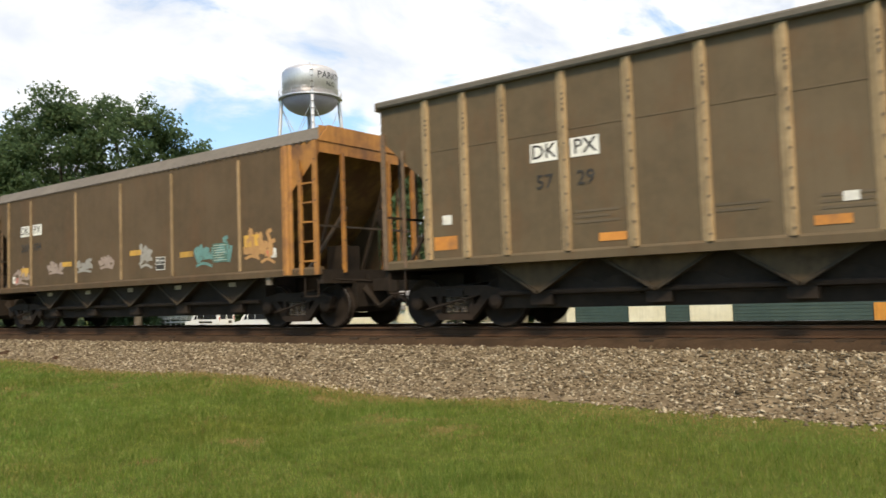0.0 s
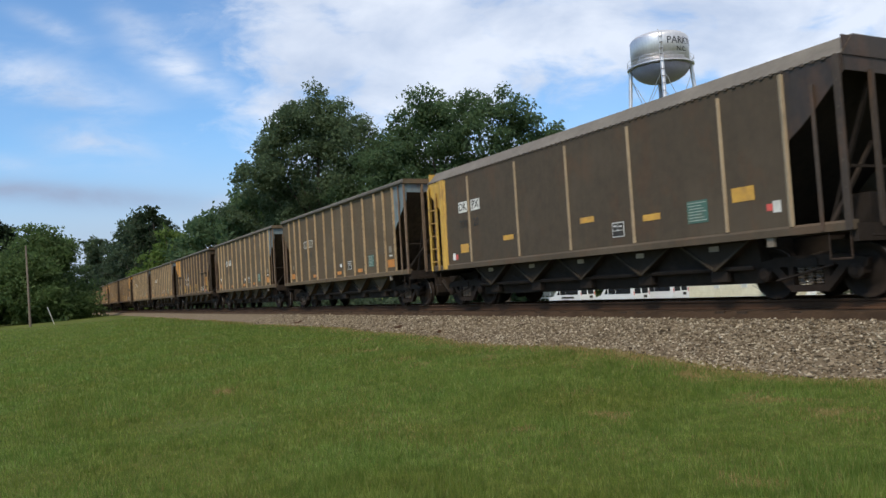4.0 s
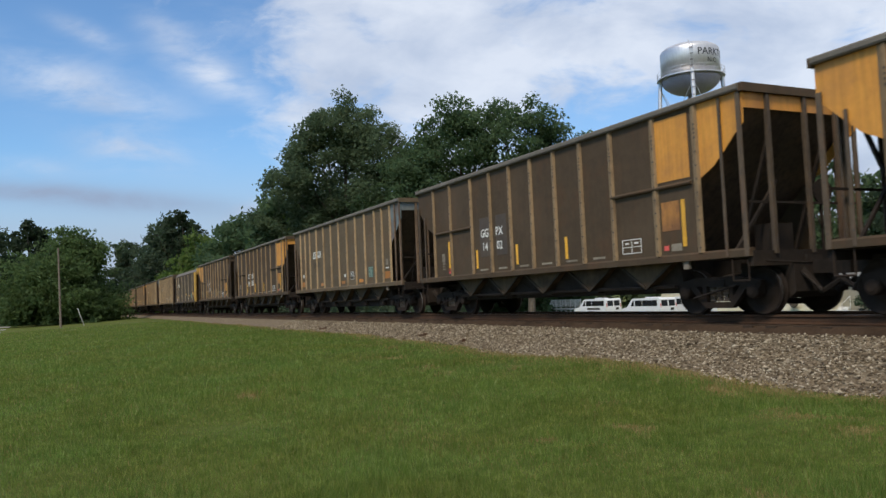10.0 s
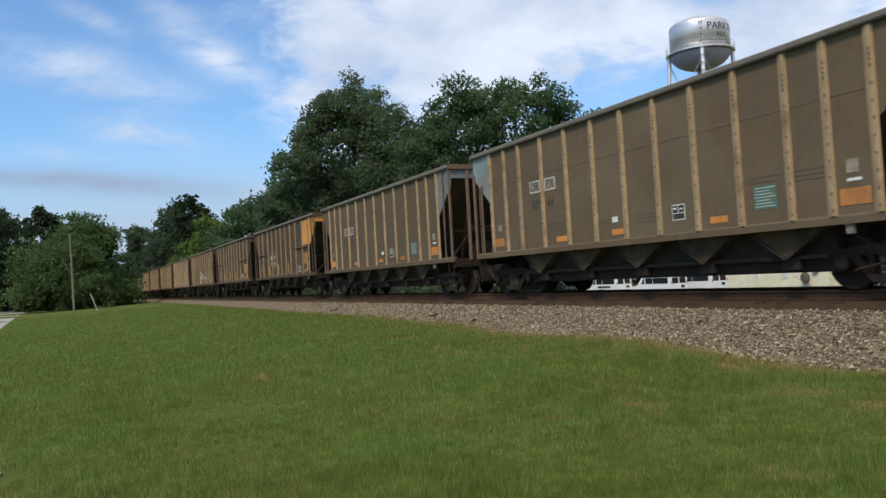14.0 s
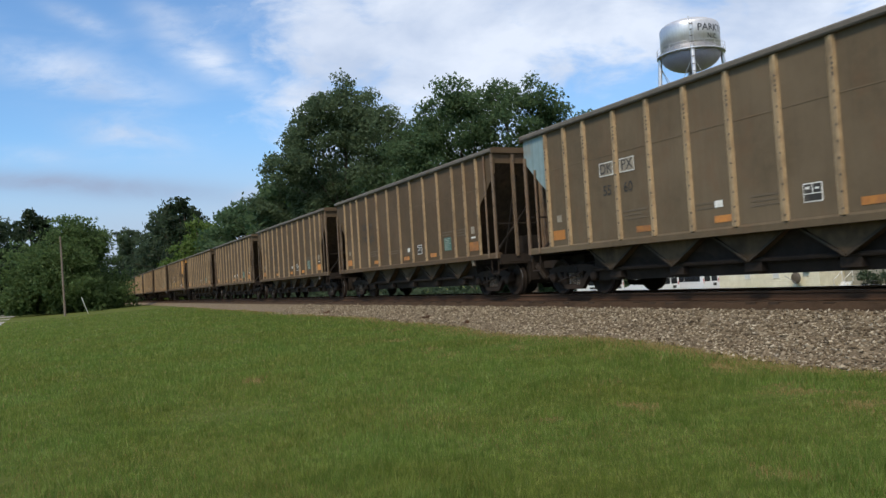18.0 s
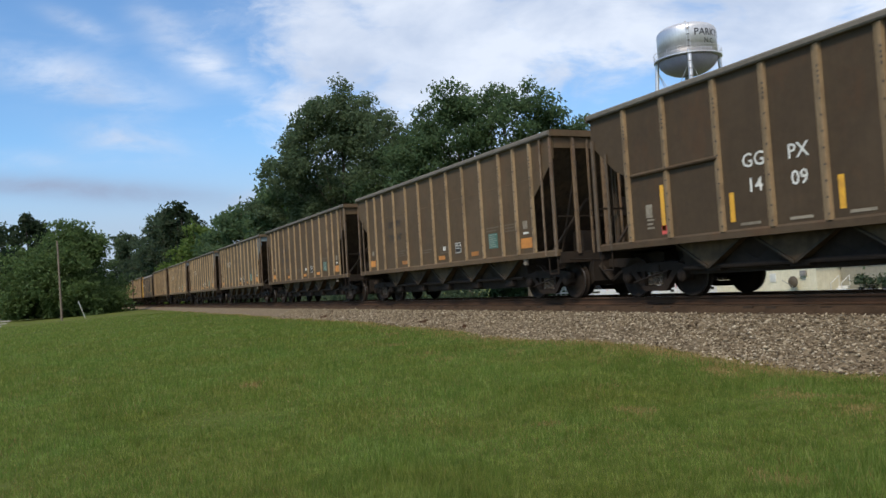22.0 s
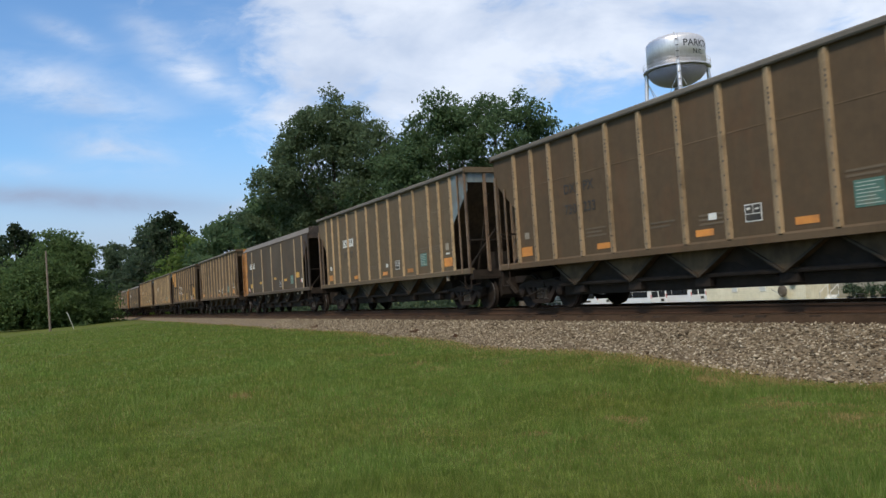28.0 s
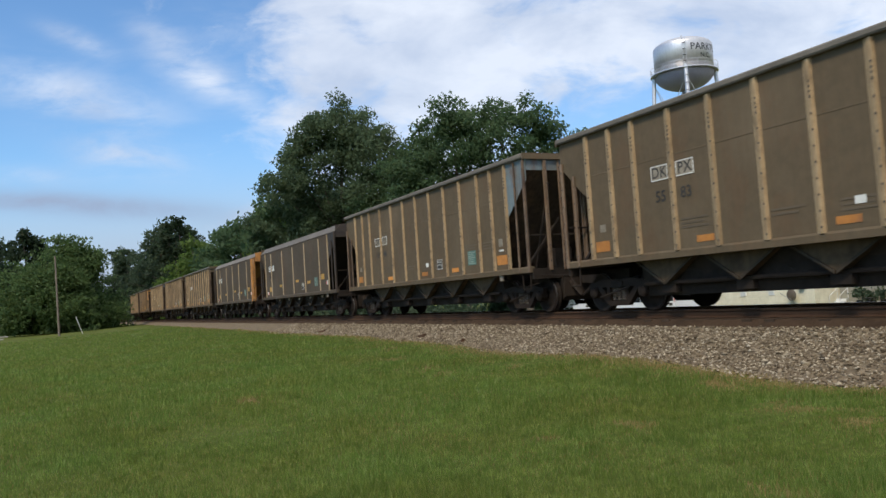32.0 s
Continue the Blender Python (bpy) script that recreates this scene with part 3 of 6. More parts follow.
# ---- the water tower ----
def water_tower():
    T = material("aluminium_tank_paint", (0.66, 0.645, 0.65), (0.58, 0.565, 0.575), (0.72, 0.705, 0.71), rough=0.42, metal=0.7, grain=3, blotch=0.4, streak=0.25, bump=0.04, spread=0.0)
    root = thing("water_tower", "silver water tower with a railed balcony on steel legs", "water tower", at=(-89.8, 86.9, 0))
    z0, r = 33.0, 4.37
    prof = [(r, z0), (r, z0 + 3.9)] + [(r * math.cos(a), z0 + 3.9 + 1.42 * math.sin(a)) for a in np.linspace(0.15, 1.52, 9)]
    part("tank", MB().lathe(prof, n=48).mesh("tank", T, smooth=True), root)
    bowl = [(0.25, z0 - 2.5)] + [(r * math.sin(a), z0 - 2.5 * math.cos(a)) for a in np.linspace(0.12, 1.57, 10)]
    # Underside shade and a tint against the lawn's green bounce are in this colour.
    part("bowl", MB().lathe(bowl, n=48).mesh("bowl", material("shaded_bowl_paint", (0.40, 0.36, 0.43), (0.35, 0.315, 0.375), (0.44, 0.40, 0.47), rough=0.5, metal=0.0, grain=3, blotch=0.4, streak=0.25, bump=0.04, spread=0.0), smooth=True), root)
    part("balcony", MB().lathe([(r - 0.02, z0 - 0.1), (r + 0.62, z0 - 0.1), (r + 0.62, z0 + 0.05), (r - 0.02, z0 + 0.05)], n=48).mesh("balcony", T), root)
    rail = MB()
    ring = [((r + 0.58) * math.cos(a), (r + 0.58) * math.sin(a)) for a in np.linspace(0, 2 * math.pi, 37)]
    for k in range(36):
        (x0, y0), (x1, y1) = ring[k], ring[k + 1]
        for h in (0.55, 1.05):
            rail.bar((x0, y0, z0 + h), (x1, y1, z0 + h), 0.03, 4)
        if k % 2 == 0:
            rail.bar((x0, y0, z0), (x0, y0, z0 + 1.05), 0.03, 4)
    part("railing", rail.mesh("railing", T), root)
    part("riser", MB().lathe([(0.55, 0), (0.55, z0 - 2.6)], n=16).mesh("riser", T, smooth=True), root)
    ang = math.atan2(-86.9, 89.8) + 0.06
    for k in range(4):
        a = ang + k * math.pi / 2
        c, s = math.cos(a), math.sin(a)
        part("leg", MB().bar((6.8 * c, 6.8 * s, -0.3), (4.45 * c, 4.45 * s, z0 + 0.4), 0.3, 10).mesh("leg", T), root)
    br = MB()
    for k in range(4):
        a, b = ang + k * math.pi / 2, ang + (k + 1) * math.pi / 2
        for h0, h1 in ((0, 10.5), (10.5, 21.0), (21.0, 31.8)):
            q = lambda t, h: ((6.8 - 2.35 * h / 33.4) * math.cos(t), (6.8 - 2.35 * h / 33.4) * math.sin(t), h)
            br.bar(q(a, h0), q(b, h1), 0.045, 4)
            br.bar(q(b, h0), q(a, h1), 0.045, 4)
            if h0:
                br.bar(q(a, h0), q(b, h0), 0.12, 6)
    part("bracing", br.mesh("bracing", T), root)
    ld = MB()
    a = ang + 0.0
    for off in (-0.22, 0.22):
        px, py = -math.sin(a) * off, math.cos(a) * off
        ld.bar((7.2 * math.cos(a) + px, 7.2 * math.sin(a) + py, 0), (4.95 * math.cos(a) + px, 4.95 * math.sin(a) + py, z0), 0.045, 4)
        ld.bar((4.5 * math.cos(a) + px, 4.5 * math.sin(a) + py, z0), (4.5 * math.cos(a) + px, 4.5 * math.sin(a) + py, z0 + 4.4), 0.045, 4)
    part("ladder", ld.mesh("ladder", T), root)
    for k in range(16):
        h = 31.6 - 1.1 * k if k < 12 else z0 + 0.9 + 0.9 * (k - 12)
        q = 7.2 - 2.25 * h / z0 if k < 12 else 4.5
        px, py = -math.sin(a) * 0.22, math.cos(a) * 0.22
        part("rung", MB().bar((q * math.cos(a) - px, q * math.sin(a) - py, h), (q * math.cos(a) + px, q * math.sin(a) + py, h), 0.06, 4).mesh("rung", GRIME), root)
    fin = MB().bar((0, 0, z0 + 5.2), (0, 0, z0 + 6.0), 0.12, 8)
    part("vent", fin.mesh("vent", T), root)
    ink = material("black_tank_lettering", (0.03, 0.03, 0.035), (0.045, 0.045, 0.05), rough=0.6, bump=0)
    for text, size, h, a0 in (("PARKTON", 1.45, z0 + 2.95, 0.20), ("N.C.", 1.0, z0 + 1.70, 0.54)):
        me = text_mesh(text, size, ink, "LEFT")
        me = me.copy()
        for v in me.vertices:
            t = ang + a0 + v.co.x / r
            rr = r + 0.02
            v.co = (rr * math.cos(t), rr * math.sin(t), h + v.co.z)
        part("lettering", me, root, "black painted letters")
    return root


@functools.cache
def text_mesh(text, size, mat, align="CENTER", thick=0.0):
    """Letters standing in the x-z plane, facing -y."""
    cu = bpy.data.curves.new("text", "FONT")
    cu.body, cu.size, cu.align_x, cu.align_y = text, size, align, "CENTER"
    cu.resolution_u = 2
    cu.offset = 0.012 * size
    ob = bpy.data.objects.new("text", cu)
    scene.collection.objects.link(ob)
    dg = bpy.context.evaluated_depsgraph_get()
    src = ob.evaluated_get(dg)
    me = bpy.data.meshes.new_from_object(src)
    bpy.data.objects.remove(ob)
    for v in me.vertices:
        v.co = (v.co.x, 0.0, v.co.y)
    me.materials.clear()
    me.materials.append(mat)
    me.name = "lettering"
    return me


water_tower()


# ---- loose stone, grass ----
def island_mat(name, c1, c2, c3, rough=0.9, transl=0.0, mottle=0.0):
    """A colour of its own for each loose piece."""
    m = bpy.data.materials.new(name)
    m.use_nodes = True
    nt = m.node_tree
    N, L = nt.nodes.new, nt.links.new
    b = nt.nodes["Principled BSDF"]
    geo, ramp = N("ShaderNodeNewGeometry"), N("ShaderNodeValToRGB")
    e = ramp.color_ramp.elements
    e[0].color, e[1].color = (*c1, 1), (*c3, 1)
    mid = e.new(0.55)
    mid.color = (*c2, 1)
    L(geo.outputs["Random Per Island"], ramp.inputs[0])
    col = ramp.outputs[0]
    if mottle:
        tc = N("ShaderNodeTexCoord")
        for scale, tone in ((0.55, (1.0, 0.86, 0.80)), (2.6, (0.72, 0.78, 0.70)), (9.0, (0.62, 0.66, 0.60))):
            n, lift, mul = N("ShaderNodeTexNoise"), N("ShaderNodeMapRange"), N("ShaderNodeMix")
            n.inputs["Scale"].default_value, n.inputs["Detail"].default_value = scale, 4
            L(tc.outputs["Object"], n.inputs["Vector"])
            lift.inputs["From Min"].default_value, lift.inputs["From Max"].default_value, lift.inputs["To Max"].default_value = 0.36, 0.64, mottle
            L(n.outputs["Fac"], lift.inputs["Value"])
            mul.data_type, mul.blend_type = "RGBA", "MULTIPLY"
            L(lift.outputs[0], mul.inputs[0])
            L(col, mul.inputs[6])
            mul.inputs[7].default_value = (*tone, 1)
            col = mul.outputs[2]
    L(col, b.inputs["Base Color"])
    b.inputs["Roughness"].default_value = rough
    b.inputs["Specular IOR Level"].default_value = 0.15
    if transl:
        tr, mx = N("ShaderNodeBsdfTranslucent"), N("ShaderNodeMixShader")
        L(col, tr.inputs["Color"])
        mx.inputs[0].default_value = transl
        L(b.outputs[0], mx.inputs[1])
        L(tr.outputs[0], mx.inputs[2])
        L(mx.outputs[0], nt.nodes["Material Output"].inputs[0])
    return m


def build_stones():
    rg = np.random.default_rng(11)
    n = 92000
    # denser towards the camera's stretch of the line
    x = -2.0 - 46.0 * rg.uniform(0, 1, n) ** 1.25 + 6.0
    y = rg.uniform(8.5, 12.05, n)
    zb, zg = ballast_z(y), ground_z(x, y)
    toe = 0.05 + 0.10 * rg.normal(0, 1, n) + 0.06 * np.sin(x * 0.9) + 0.05 * np.sin(x * 2.3 + 1)
    keep = zb > zg + toe * 0.5 - 0.04
    x, y, z = x[keep], y[keep], np.maximum(zb, zg)[keep]
    # a few strays in the grass
    n = len(x)
    size = rg.uniform(0.012, 0.031, n) * np.where(rg.uniform(0, 1, n) > 0.93, 1.5, 1.0)
    octa = np.array([(1, 0, 0), (-1, 0, 0), (0, 1, 0), (0, -1, 0), (0, 0, 1), (0, 0, -1)], float)
    tri = np.array([(0, 2, 4), (2, 1, 4), (1, 3, 4), (3, 0, 4), (2, 0, 5), (1, 2, 5), (3, 1, 5), (0, 3, 5)])
    P = octa[None] * rg.uniform(0.45, 1.35, (n, 6, 1)) + rg.normal(0, 0.28, (n, 6, 3))
    P *= size[:, None, None] * np.stack([rg.uniform(0.8, 1.5, n), rg.uniform(0.8, 1.4, n), rg.uniform(0.5, 0.9, n)], 1)[:, None, :]
    a = rg.uniform(0, 2 * math.pi, n)
    c, s = np.cos(a)[:, None], np.sin(a)[:, None]
    X = P[:, :, 0] * c - P[:, :, 1] * s + x[:, None]
    Y = P[:, :, 0] * s + P[:, :, 1] * c + y[:, None]
    Z = P[:, :, 2] + (z + size * rg.uniform(-0.1, 0.55, n))[:, None]
    V = np.stack([X, Y, Z], 2).reshape(-1, 3)
    F = (np.arange(n)[:, None, None] * 6 + tri[None]).reshape(-1, 3)
    mat = island_mat("loose_granite", (0.060, 0.043, 0.027), (0.182, 0.139, 0.090), (0.44, 0.375, 0.275))
    tagged(new("ballast_stones", quick("ballast_stones", V, F, mat)), "loose grey and tan crushed stones on the track bed", "ballast", kind="stuff")


DRY = ((-8.6, 8.4, 0.55), (-9.6, 8.5, 0.5), (-13.2, 7.9, 0.7), (-10.6, 8.0, 0.45), (-14.9, 6.5, 0.8), (-8.7, 6.5, 0.4), (-7.0, 5.6, 0.45), (-7.1, 4.6, 0.4), (-13.5, 6.7, 0.5), (-4.3, 4.7, 0.35), (-13, 2.8, 0.4), (-6.3, 7.6, 0.6), (-5.2, 7.1, 0.5), (-18, 7.2, 0.8), (-4.0, 8.6, 0.6), (-2.6, 8.1, 0.5), (-21, 8.4, 0.8))


def zg_gap(x, y, z):
    return z - ballast_z(y) - 0.04


def patchy(x, y, scale, seed):
    """Smooth random values over the lawn, 0 to 1."""
    g = np.random.default_rng(seed).uniform(0, 1, (256, 256))
    a, b = x * scale + 91.3, y * scale + 47.7
    i, j = np.floor(a).astype(int), np.floor(b).astype(int)
    p, q = a - i, b - j
    p, q = p * p * (3 - 2 * p), q * q * (3 - 2 * q)
    return (g[i % 256, j % 256] * (1 - p) + g[(i + 1) % 256, j % 256] * p) * (1 - q) + (g[i % 256, (j + 1) % 256] * (1 - p) + g[(i + 1) % 256, (j + 1) % 256] * p) * q


def build_grass():
    rg = np.random.default_rng(5)
    n = 980000
    # thins out with distance; a sparser lawn goes on round the camera
    r = 5.0 * (80 / 5.0) ** rg.uniform(0, 1, n)
    th = np.radians(np.where(rg.uniform(0, 1, n) < 0.82, rg.uniform(30, 97, n), rg.uniform(-6, 30, n)))
    rest = rg.uniform(0, 1, n) < 0.06
    r = np.where(rest, 12 * np.sqrt(rg.uniform(0, 1, n)), r)
    th = np.where(rest, rg.uniform(0, 2 * math.pi, n), th)
    x, y = -r * np.sin(th), r * np.cos(th)
    zg, zb = ground_z(x, y), ballast_z(y)
    edge = 0.06 * np.sin(x * 0.9) + 0.05 * np.sin(x * 2.1 + 2) + rg.normal(0, 0.05, n)
    keep = (zb < zg + 0.05 + edge * 0.5) & (y < 11.2) & (y > road_edge(x) + 0.10 + 0.06 * rg.normal(0, 1, n))
    x, y, r = x[keep], y[keep], r[keep]
    z = ground_z(x, y)
    n = len(x)
    dry = np.zeros(n)
    for px, py, pr in DRY:
        wob = 1 + 0.45 * np.sin(4.1 * x + 2.2 * y + px) + 0.35 * np.sin(9.3 * y - 6.1 * x + py)
        d = np.hypot((x - px) / 1.5, y - py) / (0.62 * pr * np.maximum(wob, 0.15))
        dry = np.maximum(dry, np.clip(1.3 - d, 0, 0.9))
    dry = dry * np.clip(2.6 * patchy(x, y, 3.4, 9) - 0.75, 0, 1)
    toe = np.exp(-(zg_gap(x, y, z) / 0.24) ** 2)
    dry = np.maximum(dry, toe * (0.55 + 0.7 * patchy(x, y, 1.1, 3)))
    worn = np.clip((x + 9.5) / 3.0, 0, 1) * np.clip((2.0 - y) / 2.0, 0, 1)
    drift = np.clip(np.sin(x * 0.37 + 0.8 * y) * np.sin(0.45 * y - 0.21 * x + 1.0), 0, 1)
    straw = rg.uniform(0, 1, n) < np.clip(dry, 0, 0.92) + 0.03 + 0.05 * drift + 0.22 * np.clip(2.2 * patchy(x, y, 0.9, 5) - 1.2, 0, 1) * np.clip((x + 22) / 10, 0.25, 1) + 0.22 * worn
    thin = rg.uniform(0, 1, n) < dry * 0.2
    x, y, z, r, straw, toe = x[~thin], y[~thin], z[~thin], r[~thin], straw[~thin], toe[~thin]
    n = len(x)
    wide = np.clip(r / 9.0, 0.7, 5.0)
    lush = 0.55 + 0.7 * patchy(x, y, 2.2, 14) + 0.20 * np.sin(x * 0.7 + 1.3 * y) * np.sin(y * 0.9 - x * 0.3) + 0.15 * np.sin(2.3 * x - 1.7 * y)
    tall = rg.uniform(0.032, 0.074, n) * np.where(rg.uniform(0, 1, n) > 0.955, 2.1, 1.0) * lush * np.clip(wide, 1, 1.35) * (1 - 0.55 * np.clip(toe, 0, 1))
    tall = np.where(straw, tall * (0.62 + 0.5 * toe), tall)
    w = rg.uniform(0.0025, 0.0050, n) * wide
    a = rg.uniform(0, 2 * math.pi, n)
    lean, b = tall * rg.uniform(0.1, 0.75, n), rg.uniform(0, 2 * math.pi, n)
    dx, dy = np.cos(a) * w, np.sin(a) * w
    V = np.stack([np.stack([x - dx, y - dy, z - 0.008], 1), np.stack([x + dx, y + dy, z - 0.008], 1),
                  np.stack([x + np.cos(b) * lean, y + np.sin(b) * lean, z + tall], 1)], 1).reshape(-1, 3)
    F = np.arange(3 * n).reshape(-1, 3)
    green = island_mat("grass_blades", (0.146, 0.236, 0.041), (0.210, 0.304, 0.060), (0.385, 0.445, 0.155), 0.65, 0.5, 1.0)
    hay = island_mat("dry_grass_blades", (0.19, 0.128, 0.050), (0.27, 0.195, 0.080), (0.36, 0.285, 0.13), 0.8, 0.2)
    tagged(new("grass", quick("grass", V, F, green, hay, idx=straw.astype(int))), "short green grass with dry brown patches", "grass", kind="stuff")


def road_edge(x):
    return np.interp(np.asarray(x, dtype=float), [-400, -193, -140, -80, -49, -35, -20, -12, -9, -8.3, -7.7, -6, 0, 60], [-16, -9.3, -6.4, -4.85, -3.7, -3.1, -2.2, -1.3, -0.8, -0.56, -0.95, -1.1, -1.1, -1.1])


def build_road():
    xs = np.concatenate([np.linspace(-400, -60, 18), np.linspace(-56, 60, 233)])
    off = np.linspace(0, -7.5, 6)
    V, F = [], []
    for x in xs:
        e = float(road_edge(x)) + 0.04 * math.sin(x * 1.7) + 0.03 * math.sin(x * 4.1)
        for o in off:
            y = e + o
            V.append((x, y, float(ground_z(x, y)) + 0.025))
    n = len(off)
    for i in range(len(xs) - 1):
        for j in range(n - 1):
            F.append((i * n + j, (i + 1) * n + j, (i + 1) * n + j + 1, i * n + j + 1))
    m = material("pale_worn_pavement", (0.30, 0.28, 0.25), (0.24, 0.225, 0.20), (0.36, 0.34, 0.30), rough=0.95, grain=10, blotch=0.8, bump=0.4, spread=0)
    tagged(new("road", quick("road", V, F, m)), "pale worn concrete road beside the lawn", "road", kind="structure")


build_road()
build_stones()
build_grass()


def scrap(x, y, turn, long):
    """A rusty rail anchor left on the stones."""
    z = max(float(ballast_z(y)), float(ground_z(x, y))) + 0.03
    o = thing("rail_anchor", "rusty dark steel rail anchor lying on the ballast", "scrap metal", "loose track fittings", at=(x, y, z), turn=turn)
    part("bar", MB().box(-long / 2, long / 2, -0.05, 0.05, -0.02, 0.03).mesh("bar", RAIL_STEEL), o)
    part("lip", MB().prism([(-0.05, 0.03), (0.05, 0.03), (0.035, 0.07), (-0.035, 0.07)], "x", long * 0.2, long * 0.45).mesh("lip", RAIL_STEEL), o)


scrap(-23.1, 10.4, 12, 0.34)
scrap(-19.9, 10.2, -20, 0.26)
scrap(-33.9, 10.45, 35, 0.36)


# ---- pole by the bush ----
def pole():
    wood = material("weathered_pole_wood", (0.15, 0.12, 0.09), (0.11, 0.09, 0.07), (0.19, 0.15, 0.115), rough=0.9, grain=7, streak=0.3, bump=0.3)
    p = thing("utility_pole", "weathered grey wooden pole standing in the grass", "pole", at=(-90, 0.0, 0))
    z = float(ground_z(-90, 0))
    part("shaft", MB().bar((0, 0.1, z - 0.3), (0, -0.05, 8.3), 0.12, 10, r2=0.08).mesh("shaft", wood), p)
    part("guy_wire", MB().bar((0.0, 0.0, 7.6), (-1.2, 1.7, 2.0), 0.012, 4).bar((-1.2, 1.7, 2.0), (-1.6, 2.3, 0.2), 0.012, 4).mesh("guy_wire", GRIME), p)
    part("guy_guard", MB().bar((-1.2, 1.7, 2.0), (-1.6, 2.3, float(ground_z(-91.6, 2.3))), 0.045, 8).mesh("guy_guard", WHITE), p, "white plastic guard on the guy wire")


pole()


# ---- the yard behind the track ----
YARD = -1.5
CREAM = material("cream_siding", (0.66, 0.60, 0.44), (0.58, 0.53, 0.39), (0.70, 0.65, 0.50), rough=0.7, grain=4, blotch=0.6, streak=0.2, bump=0.05, spread=0.03)
PALE = material("pale_grey_wall", (0.58, 0.58, 0.54), (0.50, 0.50, 0.47), (0.62, 0.62, 0.58), rough=0.8, grain=4, blotch=0.6, streak=0.2, bump=0.05, spread=0.03)
DKGREEN = material("dark_green_siding", (0.030, 0.055, 0.045), (0.024, 0.045, 0.037), (0.04, 0.065, 0.052), rough=0.6, grain=4, blotch=0.6, streak=0.2, spread=0.03)
ROOF = material("grey_metal_roof", (0.24, 0.23, 0.22), (0.19, 0.18, 0.175), (0.28, 0.27, 0.25), rough=0.55, grain=4, blotch=0.6, streak=0.3, spread=0.03)
VANPAINT = material("glossy_white_car_paint", (0.70, 0.70, 0.70), (0.66, 0.66, 0.66), rough=0.45, grain=3, bump=0, spread=0.02, clear=0.15)
TINT = material("dark_tinted_glass", (0.015, 0.017, 0.020), (0.02, 0.022, 0.026), rough=0.08, grain=3, bump=0, spread=0)
RUBBER = material("black_tyre_rubber", (0.018, 0.018, 0.018), (0.026, 0.026, 0.026), rough=0.9, grain=12, bump=0.1)
LAMP_RED = material("red_tail_lamp", (0.45, 0.02, 0.02), (0.38, 0.015, 0.015), rough=0.25, grain=8, bump=0)


def low_house(name, label, x0, x1, y, h, mat, deep=9.0):
    """A low building whose long side faces the track: boarded wall, eaves, shallow roof."""
    b = thing(name, label, "building", at=(0, 0, YARD))
    part("wall", MB().box(x0, x1, y, y + deep, -0.1, h).mesh("wall", mat), b)
    boards = MB()
    n = int(h / 0.21)
    for k in range(n):
        z = 0.3 + k * (h - 0.3) / n
        boards.prism([(y, z), (y - 0.022, z + 0.01), (y - 0.006, z + (h - 0.3) / n), (y, z + (h - 0.3) / n)], "x", x0, x1)
    part("siding", boards.mesh("siding", mat), b)
    part("skirting", MB().box(x0, x1, y - 0.03, y, -0.1, 0.32).mesh("skirting", WHITE), b)
    part("roof", MB().prism([(y - 0.4, h), (y + deep + 0.4, h), (y + deep + 0.4, h + 0.12), (y + deep / 2, h + 1.1), (y - 0.4, h + 0.12)], "x", x0 - 0.4, x1 + 0.4).mesh("roof", ROOF), b)
    return b


home = low_house("low_building", "long low cream-sided building with small windows", -68.5, -48.5, 60.0, 2.9, CREAM)
for x in (-56.6, -53.2):
    w = part("window", MB().box(x - 0.36, x + 0.36, 59.93, 60.0, 1.25, 2.05).mesh("window", WHITE), home, "small window with a pale frame")
    part("pane", MB().box(x - 0.28, x + 0.28, 59.915, 59.93, 1.33, 1.97).mesh("pane", PALE), w)
part("wall_box", MB().box(-50.0, -49.45, 59.7, 60.0, 1.75, 2.2).mesh("wall_box", ROOF), home)

dish = thing("satellite_dish", "brown round satellite dish beside the cream wall", "satellite dish", at=(-50.5, 59.2, YARD))
part("reflector", MB().lathe([(0.02, 0.0), (0.30, 0.03), (0.52, 0.12), (0.53, 0.14), (0.30, 0.06), (0.02, 0.03)], "y", 20, at=(0, 0.05, 1.22)).mesh("reflector", material("brown_dish", (0.10, 0.075, 0.05), (0.08, 0.06, 0.04), rough=0.6)), dish)
part("mast", MB().bar((-0.05, 0.25, -0.1), (-0.05, 0.2, 1.2), 0.03, 8).mesh("mast", ROOF), dish)
part("feed_arm", MB().bar((0, 0.1, 0.8), (-0.75, -0.35, 1.45), 0.025, 6).mesh("feed_arm", ROOF), dish)

# Wall beige darkened so that the porch's shade sits in the colour.
BEIGE = material("shaded_beige_wall", (0.27, 0.25, 0.19), (0.23, 0.21, 0.16), (0.31, 0.29, 0.22), rough=0.85, grain=4, blotch=0.6, streak=0.3, bump=0.08, spread=0.03)
annex = low_house("low_building", "shade-toned beige annex with a planted porch", -48.3, -41.0, 63.0, 2.8, BEIGE, 6.0)
steps = thing("porch_steps", "white wooden porch steps with handrails", "steps", at=(-47.0, 60.5, YARD))
for k in range(4):
    part("tread", MB().box(-0.5, 0.5, 0.28 * k, 0.28 * k + 0.3, 0.17 * k, 0.17 * (k + 1)).mesh("tread", WHITE), steps)
for s in (-0.52, 0.52):
    part("handrail", MB().bar((s, 0, 0.95), (s, 1.1, 1.6), 0.03, 6).bar((s, 0, 0), (s, 0, 0.95), 0.03, 6).bar((s, 1.1, 0.7), (s, 1.1, 1.6), 0.03, 6).mesh("handrail", WHITE), steps)

